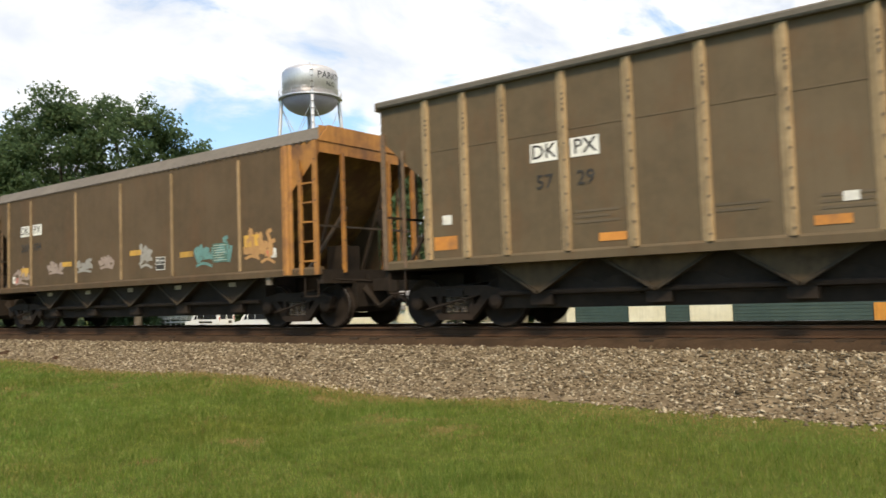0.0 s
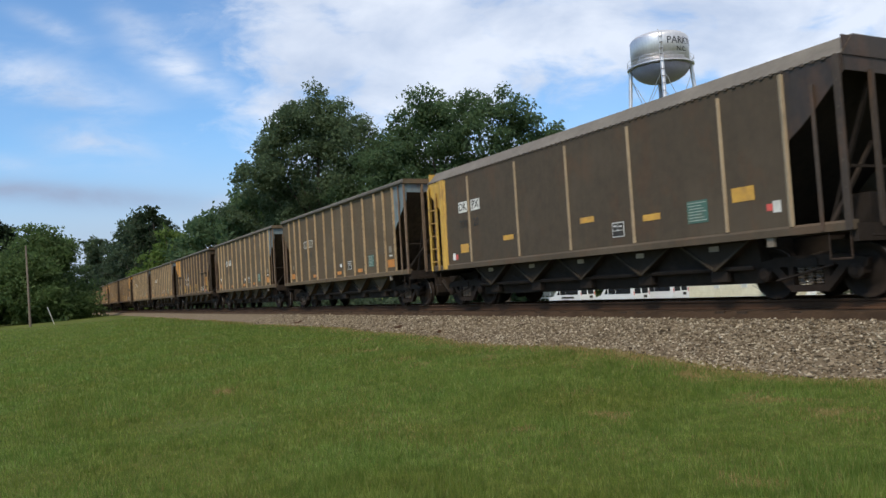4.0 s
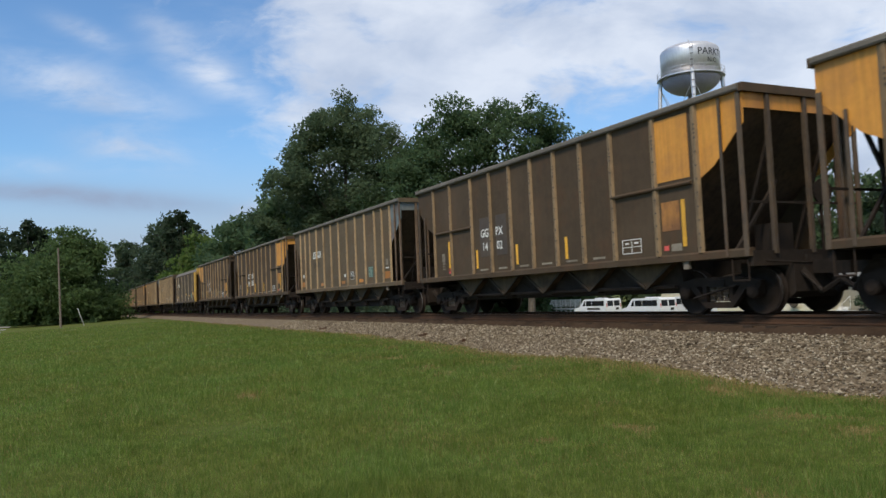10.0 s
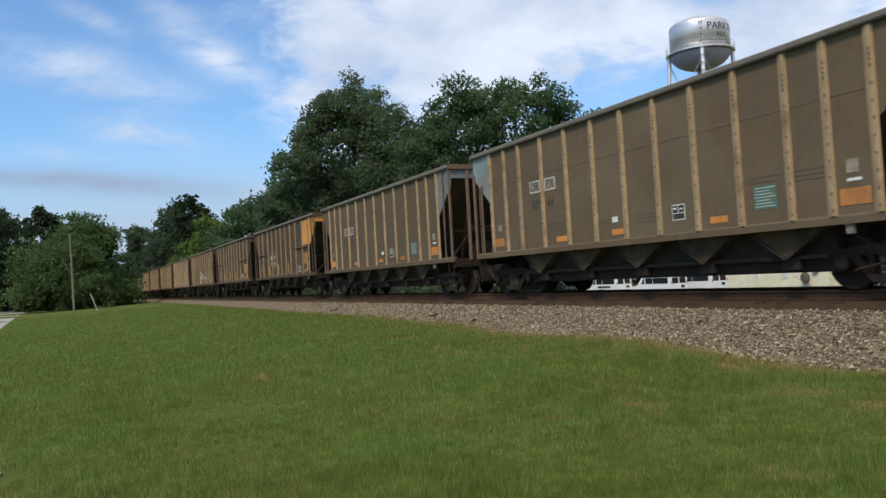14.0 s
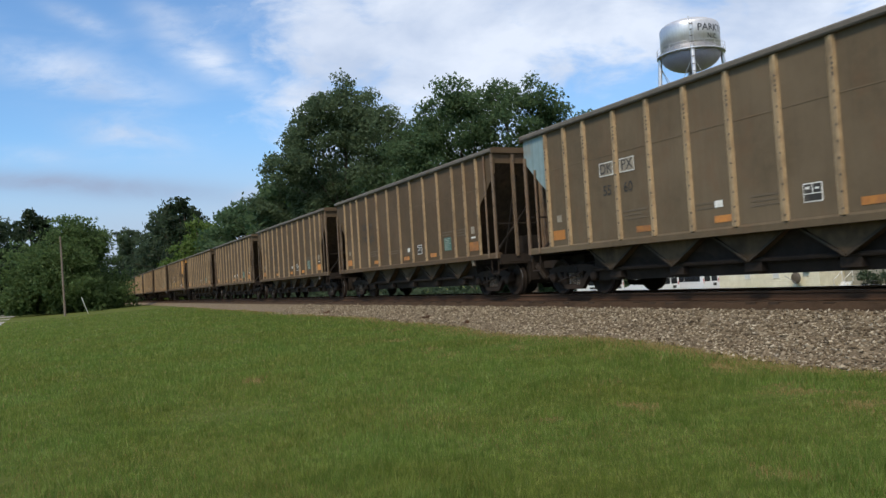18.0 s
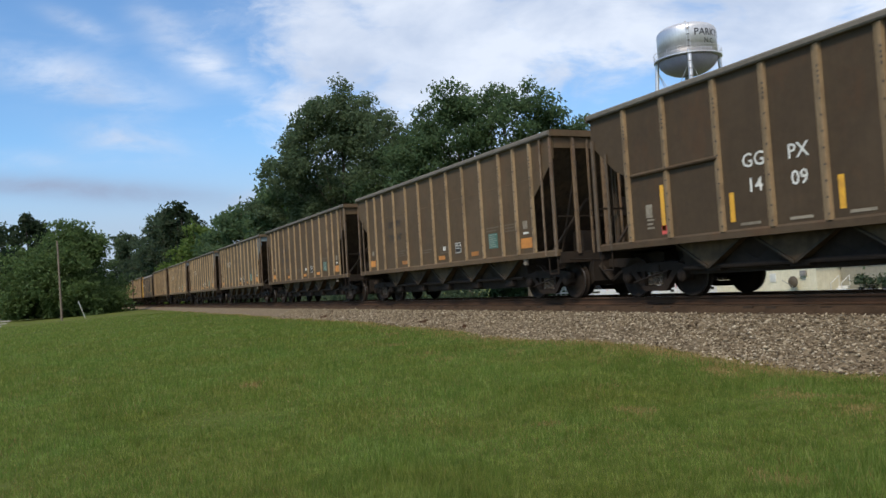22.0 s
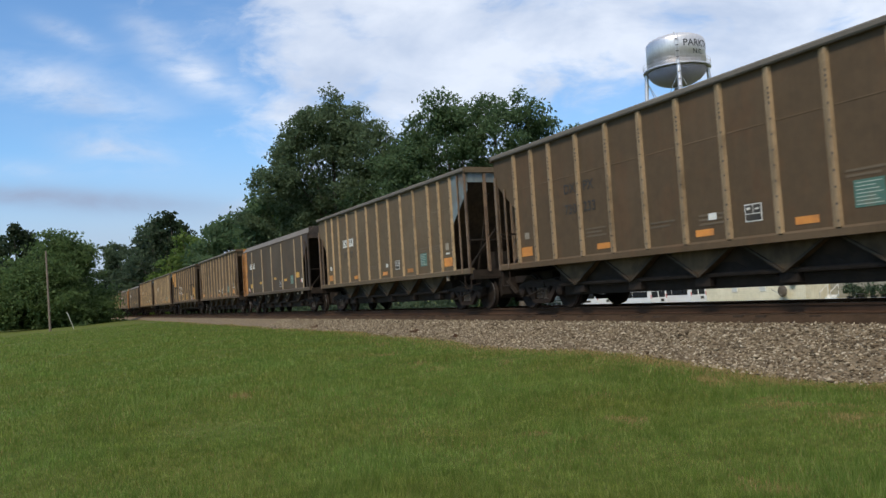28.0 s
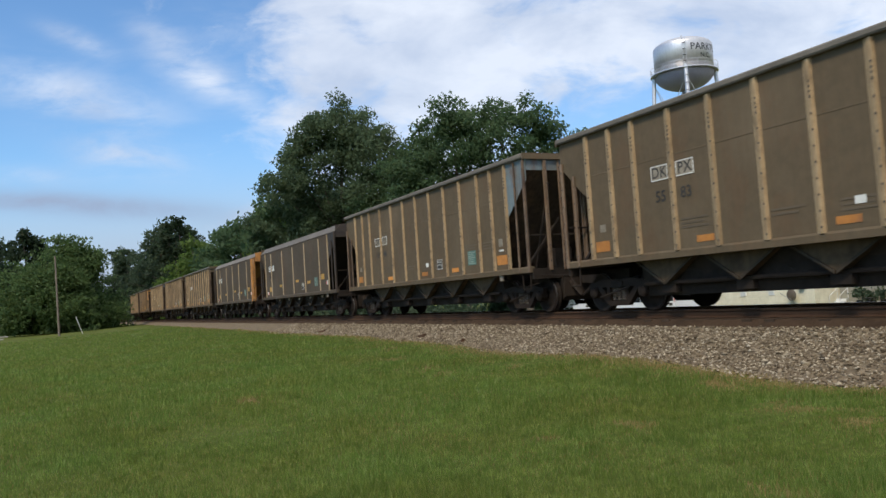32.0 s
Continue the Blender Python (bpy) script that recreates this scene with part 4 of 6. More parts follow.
_rg = np.random.default_rng(31)
for px, ph in ((-45.6, 1.5), (-44.6, 1.1), (-43.4, 1.3), (-42.2, 1.2)):
    pl = thing("potted_plant", "leafy green plant in a dark pot on the porch", "plant", "plants on the porch", at=(px, 61.8, YARD))
    part("pot", MB().lathe([(0.16, 0), (0.24, 0.45), (0.26, 0.45), (0.26, 0.5)], "z", 12).mesh("pot", BLACK), pl)
    m = 160
    P = _rg.normal(0, 1, (m, 3)) * np.array([0.28, 0.28, 0.28]) + np.array([0, 0, ph - 0.35])
    a, c = _rg.normal(0, 0.11, (m, 3)), _rg.normal(0, 0.06, (m, 3))
    V = np.stack([P - a, P + c, P + a, P - c], 1).reshape(-1, 3)
    part("foliage", quick("foliage", V, np.arange(4 * m).reshape(-1, 4), LEAF["dark"]), pl)
table = thing("garden_table", "small dark garden table on the porch", "table", at=(-44.1, 61.0, YARD))
part("tabletop", MB().box(-0.4, 0.4, -0.4, 0.4, 0.68, 0.72).mesh("tabletop", BLACK), table)
for sx in (-0.34, 0.34):
    for sy in (-0.34, 0.34):
        part("leg", MB().box(sx - 0.025, sx + 0.025, sy - 0.025, sy + 0.025, 0, 0.68).mesh("leg", BLACK), table)

shed = low_house("shed", "long dark green shed with cream door panels", -24.0, -4.0, 46.0, 3.2, DKGREEN, 8.0)
for x0, x1 in ((-24.4, -23.8), (-20.1, -17.8), (-16.3, -13.85)):
    part("door_panel", MB().box(x0, x1, 45.9, 45.97, 0.05, 1.98).mesh("door_panel", CREAM), shed, "cream painted door panel")
part("door_panel", MB().box(-6.7, -5.6, 45.9, 45.97, 0.05, 1.95).mesh("door_panel", trim_coat("orange")), shed, "rusty orange door panel")
side = low_house("low_building", "small beige building behind plants", -28.6, -25.2, 49.0, 2.8, BEIGE, 6.0)


def white_van(x, y, turn, label, logo=False):
    v = thing("passenger_van", label, "van", "parked white vans", at=(x, y, YARD), turn=turn)
    prof = [(0.0, 0.42), (0.02, 1.0), (0.10, 1.12), (1.0, 1.28), (1.75, 2.02), (2.0, 2.10), (5.45, 2.12), (5.62, 2.0), (5.70, 1.2), (5.70, 0.42)]
    part("body", MB().prism(prof, "y", 0, 1.98).mesh("body", VANPAINT), v)
    for yy, o in ((0.0, -0.012), (1.98, 0.0)):
        part("side_window", MB().prism([(1.55, 1.38), (2.05, 1.38), (2.05, 1.92), (1.95, 1.92)], "y", yy + o, yy + o + 0.012).mesh("side_window", TINT), v)
        part("side_window", MB().box(2.2, 3.2, yy + o, yy + o + 0.012, 1.38, 1.92).mesh("side_window", TINT), v)
        part("side_window", MB().box(3.25, 5.3, yy + o, yy + o + 0.012, 1.38, 1.92).mesh("side_window", TINT), v)
        for a in (1.0, 4.55):
            w = part("wheel", MB().lathe([(0.2, 0), (0.37, 0.02), (0.37, 0.22), (0.2, 0.24)], "y", 18, at=(a, -0.03 if yy == 0 else 1.78, 0.37)).mesh("wheel", RUBBER), v)
    part("windscreen", MB().prism([(1.06, 1.36), (1.70, 2.0), (1.68, 2.02), (1.04, 1.38)], "y", 0.15, 1.83).mesh("windscreen", TINT), v)
    for y0 in (0.2, 1.05):
        part("rear_window", MB().prism([(5.66, 1.35), (5.685, 1.35), (5.655, 1.9), (5.63, 1.9)], "y", y0, y0 + 0.72).mesh("rear_window", TINT), v)
    for y0 in (0.03, 1.83):
        part("tail_lamp", MB().box(5.66, 5.715, y0 + 0.03, y0 + 0.09, 1.25, 1.6).mesh("tail_lamp", LAMP_RED), v)
    part("plate", MB().box(5.7, 5.715, 1.2, 1.6, 0.95, 1.2).mesh("plate", BLACK), v)
    part("bumper", MB().box(5.62, 5.82, 0.05, 1.93, 0.4, 0.6).mesh("bumper", ROOF), v)
    part("roof_vent", MB().box(3.0, 4.3, 0.6, 1.4, 2.1, 2.2).mesh("roof_vent", VANPAINT), v)
    if logo:
        part("side_print", MB().box(2.4, 4.6, -0.01, 0, 0.98, 1.18).box(2.6, 3.6, -0.01, 0, 0.72, 0.86).mesh("side_print", BLACK), v)
    return v


white_van(-61.9, 49.0, 0, "white passenger van with tinted windows", False)
white_van(-72.4, 51.0, 0, "white passenger van with dark print on its side", True)
white_van(-61.0, 53.0, 0, "white passenger van parked beside another", False)


def white_car(x, y, label):
    c = thing("parked_car", label, "car", "", at=(x, y, YARD))
    part("body", MB().prism([(0, 0.35), (0.0, 0.72), (0.9, 0.86), (1.6, 1.36), (3.1, 1.40), (3.9, 0.92), (4.5, 0.86), (4.55, 0.35)], "y", 0, 1.75).mesh("body", VANPAINT), c)
    part("side_window", MB().prism([(1.15, 0.92), (1.7, 1.30), (3.0, 1.33), (3.6, 0.94)], "y", -0.012, 0).mesh("side_window", TINT), c)
    for a in (0.85, 3.6):
        part("wheel", MB().lathe([(0.2, 0), (0.32, 0.02), (0.32, 0.2), (0.2, 0.22)], "y", 16, at=(a, -0.02, 0.32)).mesh("wheel", RUBBER), c)
        part("wheel", MB().lathe([(0.2, 0), (0.32, 0.02), (0.32, 0.2), (0.2, 0.22)], "y", 16, at=(a, 1.55, 0.32)).mesh("wheel", RUBBER), c)


white_car(-73.5, 52.5, "white sedan parked in the yard")

deckr = thing("porch_deck", "raised wooden deck with a white railing", "deck", at=(-86.0, 57.0, YARD))
part("platform", MB().box(0, 6.5, 0, 3.0, 0.75, 0.9).mesh("platform", WHITE), deckr)
for k in range(7):
    part("post", MB().box(k * 1.05, k * 1.05 + 0.1, 0, 0.1, 0, 2.05).mesh("post", WHITE), deckr)
part("rail", MB().box(0, 6.5, 0.02, 0.08, 1.95, 2.03).mesh("rail", WHITE), deckr)
part("rail", MB().box(0, 6.5, 0.02, 0.08, 1.15, 1.22).mesh("rail", WHITE), deckr)
bal = MB().box(0, 0.045, 0.03, 0.07, 1.2, 1.96).mesh("baluster", WHITE)
for k in range(40):
    part("baluster", bal, deckr, at=(0.12 + k * 0.16, 0, 0))
for x in (-1.2, -8.6):
    part("stair_rail", MB().bar((x, 0, 0.1), (x + 1.0, 0.2, 1.9), 0.09, 6).mesh("stair_rail", WHITE), deckr)


# ---- the hopper cars ----
PITCH, SPEED = 16.15, 21.0
SIDE = 1.52          # half width over the side sheets
TOP = 4.18
PALE_STRIP = material("pale_roof_strip", (0.130, 0.110, 0.086), (0.106, 0.090, 0.070), (0.152, 0.130, 0.102), rough=0.75, grain=6, blotch=0.8, streak=0.2)


def cached_mesh(fn):
    return functools.cache(fn)


@cached_mesh
def side_mesh(kind, H, first, up):
    """The flat sheet between the outermost ribs."""
    x = first
    return MB().prism([(-x, 1.17), (x, 1.17), (x, up), (-x, up)], "y", -0.012, 0.012).mesh("side_sheet", coat(kind))


@cached_mesh
def end_panel_mesh(trim, H, first, up, s):
    """The outer piece of a side, cut away along the slope sheet."""
    pts = [(first, up), (H, up), (H, 3.56), (H - 0.22, 3.38), (H - 0.50, 3.12), (H - 0.78, 2.88), (first + 0.08, 2.70), (first, 2.60)]
    return MB().prism([(s * a, b) for a, b in pts], "y", -0.012, 0.012).mesh("end_panel", trim_coat(trim))


@cached_mesh
def chord_mesh(kind, H):
    return MB().prism([(-0.10, 0), (-0.12, 0.03), (-0.12, 0.10), (-0.09, 0.13), (0.04, 0.13), (0.06, 0.10), (0.06, 0)], "x", -H, H).mesh("top_chord", PALE_STRIP)


@cached_mesh
def cap_mesh(kind, H):
    """The lighter strip that leans inwards above a smooth side."""
    mb = MB().prism([(-0.03, 0), (0.28, 0.33), (0.31, 0.31), (0.02, -0.02)], "x", -H, H)
    for k in range(72):
        x = -H + 0.1 + (2 * H - 0.2) * k / 71
        mb.box(x - 0.035, x + 0.035, -0.045, -0.012, -0.03, 0.012, 1)
    return mb.mesh("roof_strip", PALE_STRIP, BOLT)


@cached_mesh
def sill_mesh(kind, H):
    return MB().prism([(-0.05, 1.10), (0.08, 1.10), (0.08, 1.26), (-0.02, 1.26), (-0.05, 1.22)], "x", -H, H).mesh("side_sill", coat(kind))


@cached_mesh
def rib_mesh(kind, s, z1, z0=1.24, w=0.080, d=0.066, bolts=True):
    """A pressed stiffener: a long shallow flank, a narrow face with bolt heads, a steep flank."""
    mb = MB().prism([(-w * 1.3, 0), (-w * 1.22, -0.012), (-w * 0.05, -d * 0.86), (w * 0.72, -d), (w * 0.80, -d * 0.94), (w, 0)], "z", z0, z1)
    mb.prism([(-w * 1.3, -0.004), (-w * 0.1, -d * 0.5), (w, -0.004)], "z", z0 - 0.05, z0)
    if bolts:
        for z in [z0 + 0.10 + 0.27 * k for k in range(int((z1 - z0 - 0.1) / 0.27))] + [z1 - 0.55, z1 - 0.47, z1 - 0.63]:
            mb.box(w * 0.30, w * 0.30 + 0.030, -d - 0.008, -d * 0.9, z - 0.018, z + 0.018, 1)
    return mb.mesh("rib", rib_coat(kind), BOLT)


@cached_mesh
def thin_rib_mesh(kind, z1):
    return MB().prism([(-0.032, 0), (-0.02, -0.04), (0.02, -0.04), (0.032, 0)], "z", 1.27, z1).mesh("rib", rib_coat(kind))


END_POST = {k: material("stained_post_" + k, *c, rough=0.75, grain=7, blotch=1.3, streak=0.55, bump=0.15, rust=0.35, spread=0.15) for k, c in (
    ("grey", ((0.19, 0.122, 0.073), (0.135, 0.086, 0.052), (0.072, 0.045, 0.029))), ("tan", ((0.185, 0.124, 0.074), (0.135, 0.089, 0.054), (0.075, 0.049, 0.031))),
    ("umber", ((0.098, 0.066, 0.039), (0.074, 0.050, 0.030), (0.050, 0.034, 0.022))), ("slate", ((0.062, 0.043, 0.030), (0.047, 0.033, 0.023), (0.034, 0.024, 0.017))))}


@cached_mesh
def post_mesh(trim, z0, z1, w=0.055):
    """An angle-iron post with bolt heads along its face."""
    mat = END_POST[trim] if trim in END_POST else trim_coat(trim)
    mb = MB().prism([(-w, -w), (w, -w), (w, -w * 0.3), (-w * 0.3, -w * 0.3), (-w * 0.3, w), (-w, w)], "z", z0, z1)
    for k in range(int((z1 - z0) / 0.42)):
        z = z0 + 0.25 + 0.42 * k
        mb.box(-0.015, 0.015, -w - 0.008, -w * 0.8, z - 0.018, z + 0.018, 1)
    return mb.mesh("post", mat, BOLT)


@cached_mesh
def lug_mesh():
    return MB().box(-0.07, 0.07, -0.03, 0.03, -0.16, 0.0).box(-0.09, 0.09, -0.04, 0.04, -0.02, 0.0).mesh("jacking_lug", material("worn_lug_paint", (0.20, 0.165, 0.125), (0.14, 0.112, 0.085), rough=0.8, grain=9))


@cached_mesh
def slope_mesh(H, s, mat):
    return MB().prism([(s * (H - 0.03), 3.86), (s * (H - 2.75), 1.18), (s * (H - 2.83), 1.22), (s * (H - 0.09), 3.90)], "y", -SIDE + 0.02, SIDE - 0.02).mesh("slope_sheet", mat)


@cached_mesh
def band_mesh(trim, H, s, rail, wide):
    x = s * (H - 0.02)
    mb = MB().box(min(x, x + s * 0.02), max(x, x + s * 0.02), -SIDE + 0.03, SIDE - 0.03, 3.84 if wide else 3.60, 4.16)
    if wide:
        mb.box(min(x, x + s * 0.10), max(x, x + s * 0.10), -SIDE - 0.08, SIDE + 0.08, 4.13, 4.29, 1)
    else:
        mb.prism([(-SIDE, 3.86), (-SIDE + 0.29, 4.19), (SIDE - 0.29, 4.19), (SIDE, 3.86), (SIDE, 3.84), (-SIDE, 3.84)], "x", min(x, x + s * 0.04), max(x, x + s * 0.04))
    return mb.mesh("end_band", trim_coat(trim), coat(rail))


@cached_mesh
def deck_mesh(H, s):
    mb = MB()
    x0, x1 = sorted((s * (H - 1.1), s * H))
    mb.box(x0, x1, -1.5, 1.5, 1.08, 1.14)
    mb.box(*sorted((s * (H - 0.12), s * (H + 0.02))), -1.5, 1.5, 0.92, 1.20)
    mb.box(*sorted((s * (H - 0.9), s * (H - 0.45))), -0.45, 0.1, 1.14, 1.75)
    mb.bar((s * (H - 0.3), 0.75, 1.2), (s * (H - 0.3), 0.75, 2.4), 0.03)
    mb.lathe([(0.26, -0.02), (0.26, 0.02)], "x", 16, at=(s * (H - 0.24), 0.75, 2.35))
    return mb.mesh("end_deck", DARK_STEEL)


@cached_mesh
def brace_mesh(trim, H, s):
    """Diagonal and cross members that carry the slope sheet."""
    mb = MB()
    for y in (-0.75, 0.75):
        mb.bar((s * (H - 0.1), y, 3.5), (s * (H - 1.0), y, 1.15), 0.045, 4)
    mb.bar((s * (H - 0.06), -1.45, 2.1), (s * (H - 0.06), 1.45, 2.1), 0.03, 4)
    mb.bar((s * (H - 0.5), -1.4, 1.2), (s * (H - 0.5), -0.2, 2.6), 0.04, 4)
    return mb.mesh("end_brace", trim_coat(trim) if trim else DARK_STEEL)


@cached_mesh
def stile_mesh(trim, H, s):
    x0, x1 = s * (H - 0.08), s * (H - 0.52)
    y = -SIDE - 0.05
    mb = MB().box(*sorted((x0, x0 - s * 0.05)), y - 0.02, y + 0.03, 1.1, 3.75).box(*sorted((x1, x1 + s * 0.05)), y - 0.02, y + 0.03, 1.1, 3.3).box(*sorted((s * (H - 1.1), s * H)), y + 0.0, y + 0.06, 1.10, 1.2)
    return mb.mesh("ladder", trim_coat(trim))


@cached_mesh
def rung_mesh(trim, H, s):
    return MB().bar((s * (H - 0.08), -SIDE - 0.05, 0), (s * (H - 0.52), -SIDE - 0.05, 0), 0.022, 5).mesh("rung", trim_coat(trim))


def ladder(car, trim, H, s):
    ob = part("ladder", stile_mesh(trim, H, s), car)
    for k in range(5):
        part("rung", rung_mesh(trim, H, s), ob, at=(0, 0, 1.38 + 0.40 * k))


@cached_mesh
def stirrup_mesh(H, s):
    x0, x1 = s * (H - 0.10), s * (H - 0.48)
    mb = MB().bar((x0, -SIDE, 0.66), (x0, -SIDE, 1.2), 0.018, 5).bar((x1, -SIDE, 0.66), (x1, -SIDE, 1.2), 0.018, 5).bar((x0, -SIDE, 0.66), (x1, -SIDE, 0.66), 0.02, 5)
    return mb.mesh("stirrup", GRIME)


@cached_mesh
def centre_sill_mesh(H):
    return MB().box(-H - 0.1, H + 0.1, -0.2, 0.2, 0.72, 1.10).mesh("centre_sill", DARK_STEEL)


@cached_mesh
def under_beam_mesh(H):
    return MB().box(-H + 2.0, H - 2.0, -0.04, 0.04, 0.98, 1.12).mesh("under_beam", DARK_STEEL)


@cached_mesh
def pipe_mesh():
    return MB().bar((-4.9, 0, 0), (4.9, 0, 0), 0.045, 6).mesh("brake_pipe", DARK_STEEL)


@cached_mesh
def coupler_mesh(H, s):
    a = H + 0.1
    mb = MB().box(*sorted((s * (a - 0.1), s * (a + 0.62))), -0.11, 0.11, 0.74, 1.0)
    for yy in (-0.34, 0.30):
        mb.bar((s * (a - 0.02), yy, 0.86), (s * (a + 0.30), yy * 0.7, 0.40), 0.05, 6).bar((s * (a + 0.30), yy * 0.7, 0.40), (s * (a + 0.68), yy * 0.6, 0.62), 0.05, 6)
    mb.prism([(s * (a + 0.50), -0.20), (s * (a + 0.74), -0.16), (s * (a + 0.74), 0.02), (s * (a + 0.62), 0.18), (s * (a + 0.50), 0.18)], "z", 0.72, 1.02)
    mb.bar((s * (a + 0.1), 0.45, 0.9), (s * (a + 0.55), 0.25, 0.5), 0.03, 6)
    mb.bar((s * (a + 0.02), -1.3, 1.0), (s * (a + 0.02), 0.0, 0.95), 0.02, 5)
    return mb.mesh("coupler", DARK_STEEL)


@cached_mesh
def end_fill_mesh(H, s):
    """Dark block with two hoses, added to close the bright gap between cars."""
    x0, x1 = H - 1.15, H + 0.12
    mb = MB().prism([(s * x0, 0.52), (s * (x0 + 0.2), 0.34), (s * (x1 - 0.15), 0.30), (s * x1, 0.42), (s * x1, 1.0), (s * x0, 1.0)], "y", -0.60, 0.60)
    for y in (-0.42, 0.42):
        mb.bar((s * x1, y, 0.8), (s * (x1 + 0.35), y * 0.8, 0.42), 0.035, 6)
    return mb.mesh("draft_gear", DARK_STEEL)


@cached_mesh
def chute_mesh(low, mat):
    """One V-shaped discharge chute with flanged rims."""
    mb = MB()
    mb.prism([(-0.96, 1.16), (0.96, 1.16), (0.06, 0.62), (-0.06, 0.62)], "y", -1.28, 1.28)
    for s in (-1, 1):
        mb.prism([(s * 1.01, 1.17), (s * 0.93, 1.17), (s * 0.02, 0.63), (s * 0.02, 0.57)], "y", -1.325, -1.285, 1)
        mb.prism([(s * 1.01, 1.17), (s * 0.93, 1.17), (s * 0.02, 0.63), (s * 0.02, 0.57)], "y", 1.285, 1.325, 1)
    mb.box(-0.2, 0.2, -1.2, 1.2, low + 0.06, 0.64, 2)
    return mb.mesh("discharge_chute", mat, material("chute_flange_paint", (0.052, 0.039, 0.026), (0.038, 0.029, 0.020), rough=0.8, grain=6, streak=0.4, spec=0.2), DARK_STEEL)


@cached_mesh
def belly_mesh(low):
    """One dark solid box, added to keep the space behind the chutes black."""
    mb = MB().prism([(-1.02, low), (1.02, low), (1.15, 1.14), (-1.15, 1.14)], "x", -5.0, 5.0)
    return mb.mesh("gate_box", DARK_STEEL)


@cached_mesh
def door_mesh():
    mb = MB().prism([(-0.70, 0.52), (0.70, 0.52), (0.70, 0.62), (0.92, 1.12), (0.86, 1.14), (0, 0.7), (-0.86, 1.14), (-0.92, 1.12), (-0.70, 0.62)], "y", -1.1, 1.1)
    return mb.mesh("discharge_door", DARK_STEEL)


@cached_mesh
def wheel_mesh(s):
    """s: the side to which the outer face points."""
    y = s
    mb = MB()
    rim = [(0.10, y * 0.09), (0.17, y * 0.10), (0.24, y * 0.03), (0.37, y * 0.02), (0.40, y * 0.085), (0.445, y * 0.088)]
    mb.lathe([(0.01, y * 0.09)] + rim, "y", 28, caps=False)
    mb.lathe([(0.445, y * 0.088), (0.455, y * 0.078)], "y", 28, 0, caps=False)
    mb.lathe([(0.455, y * 0.078), (0.458, y * 0.050)], "y", 28, 1, caps=False)
    mb.lathe([(0.458, y * 0.050), (0.460, y * -0.02)], "y", 28, 0, caps=False)
    mb.lathe([(0.460, y * -0.02), (0.475, y * -0.035), (0.488, y * -0.05), (0.485, y * -0.062), (0.40, y * -0.062), (0.01, y * -0.07)], "y", 28, caps=False)
    return mb.mesh("wheel", GRIME, TREAD, smooth=True)


@cached_mesh
def axle_mesh():
    mb = MB().lathe([(0.085, -1.02), (0.085, 1.02)], "y", 12)
    for s in (-1, 1):
        mb.lathe([(0.13, s * 0.90), (0.14, s * 1.10), (0.08, s * 1.13)], "y", 12)
    return mb.mesh("axle", GRIME)


@cached_mesh
def frame_mesh(s):
    """Cast side frame: top bar, sloped tension bar, pedestals, window for the springs."""
    y0, y1 = sorted((s * 0.97, s * 1.09))
    mb = MB()
    out = [(-1.06, 0.52), (-1.10, 0.66), (-0.90, 0.70), (-0.55, 0.76), (0.55, 0.76), (0.90, 0.70), (1.10, 0.66), (1.06, 0.52), (0.80, 0.53), (0.62, 0.58), (-0.62, 0.58), (-0.80, 0.53)]
    mb.prism(out, "y", y0, y1)
    for k in (-1, 1):
        mb.prism([(k * 0.78, 0.58), (k * 0.60, 0.60), (k * 0.30, 0.26), (k * 0.42, 0.20)], "y", y0, y1)
        mb.prism([(k * 0.30, 0.60), (k * 0.40, 0.60), (k * 0.40, 0.24), (k * 0.30, 0.24)], "y", y0, y1)
        mb.box(*sorted((k * 0.75, k * 1.03)), y0 - 0.02, y1 + 0.02, 0.42, 0.60)
        mb.lathe([(0.13, s * 0.0), (0.13, s * 0.10), (0.07, s * 0.13)], "y", 14, at=(k * 0.89, s * 1.03, 0.46))
    mb.prism([(-0.45, 0.26), (0.45, 0.26), (0.36, 0.14), (-0.36, 0.14)], "y", y0, y1)
    return mb.mesh("side_frame", GRIME)


@cached_mesh
def spring_mesh():
    prof = []
    for j in range(6):
        prof += [(0.055, j * 0.05), (0.075, 0.012 + j * 0.05), (0.075, 0.026 + j * 0.05), (0.055, 0.038 + j * 0.05)]
    return MB().lathe(prof, "z", 10).mesh("spring", material("spring_steel", (0.075, 0.055, 0.040), (0.10, 0.072, 0.05), rough=0.6, grain=10))


@cached_mesh
def bolster_mesh():
    mb = MB().prism([(-1.12, 0.56), (1.12, 0.56), (1.12, 0.70), (0.45, 0.82), (-0.45, 0.82), (-1.12, 0.70)], "x", -0.2, 0.2)
    for k in (-1, 1):
        mb.prism([(-0.95, 0.36), (0.95, 0.36), (0.95, 0.46), (-0.95, 0.46)], "x", k * 0.42 - 0.05, k * 0.42 + 0.05)
        mb.box(k * 0.43 - 0.04, k * 0.43 + 0.04, -0.86, -0.66, 0.30, 0.62).box(k * 0.43 - 0.04, k * 0.43 + 0.04, 0.66, 0.86, 0.30, 0.62)
    mb.bar((-0.6, -1.16, 0.34), (0.55, -1.16, 0.58), 0.022, 5)
    return mb.mesh("bogie", DARK_STEEL)


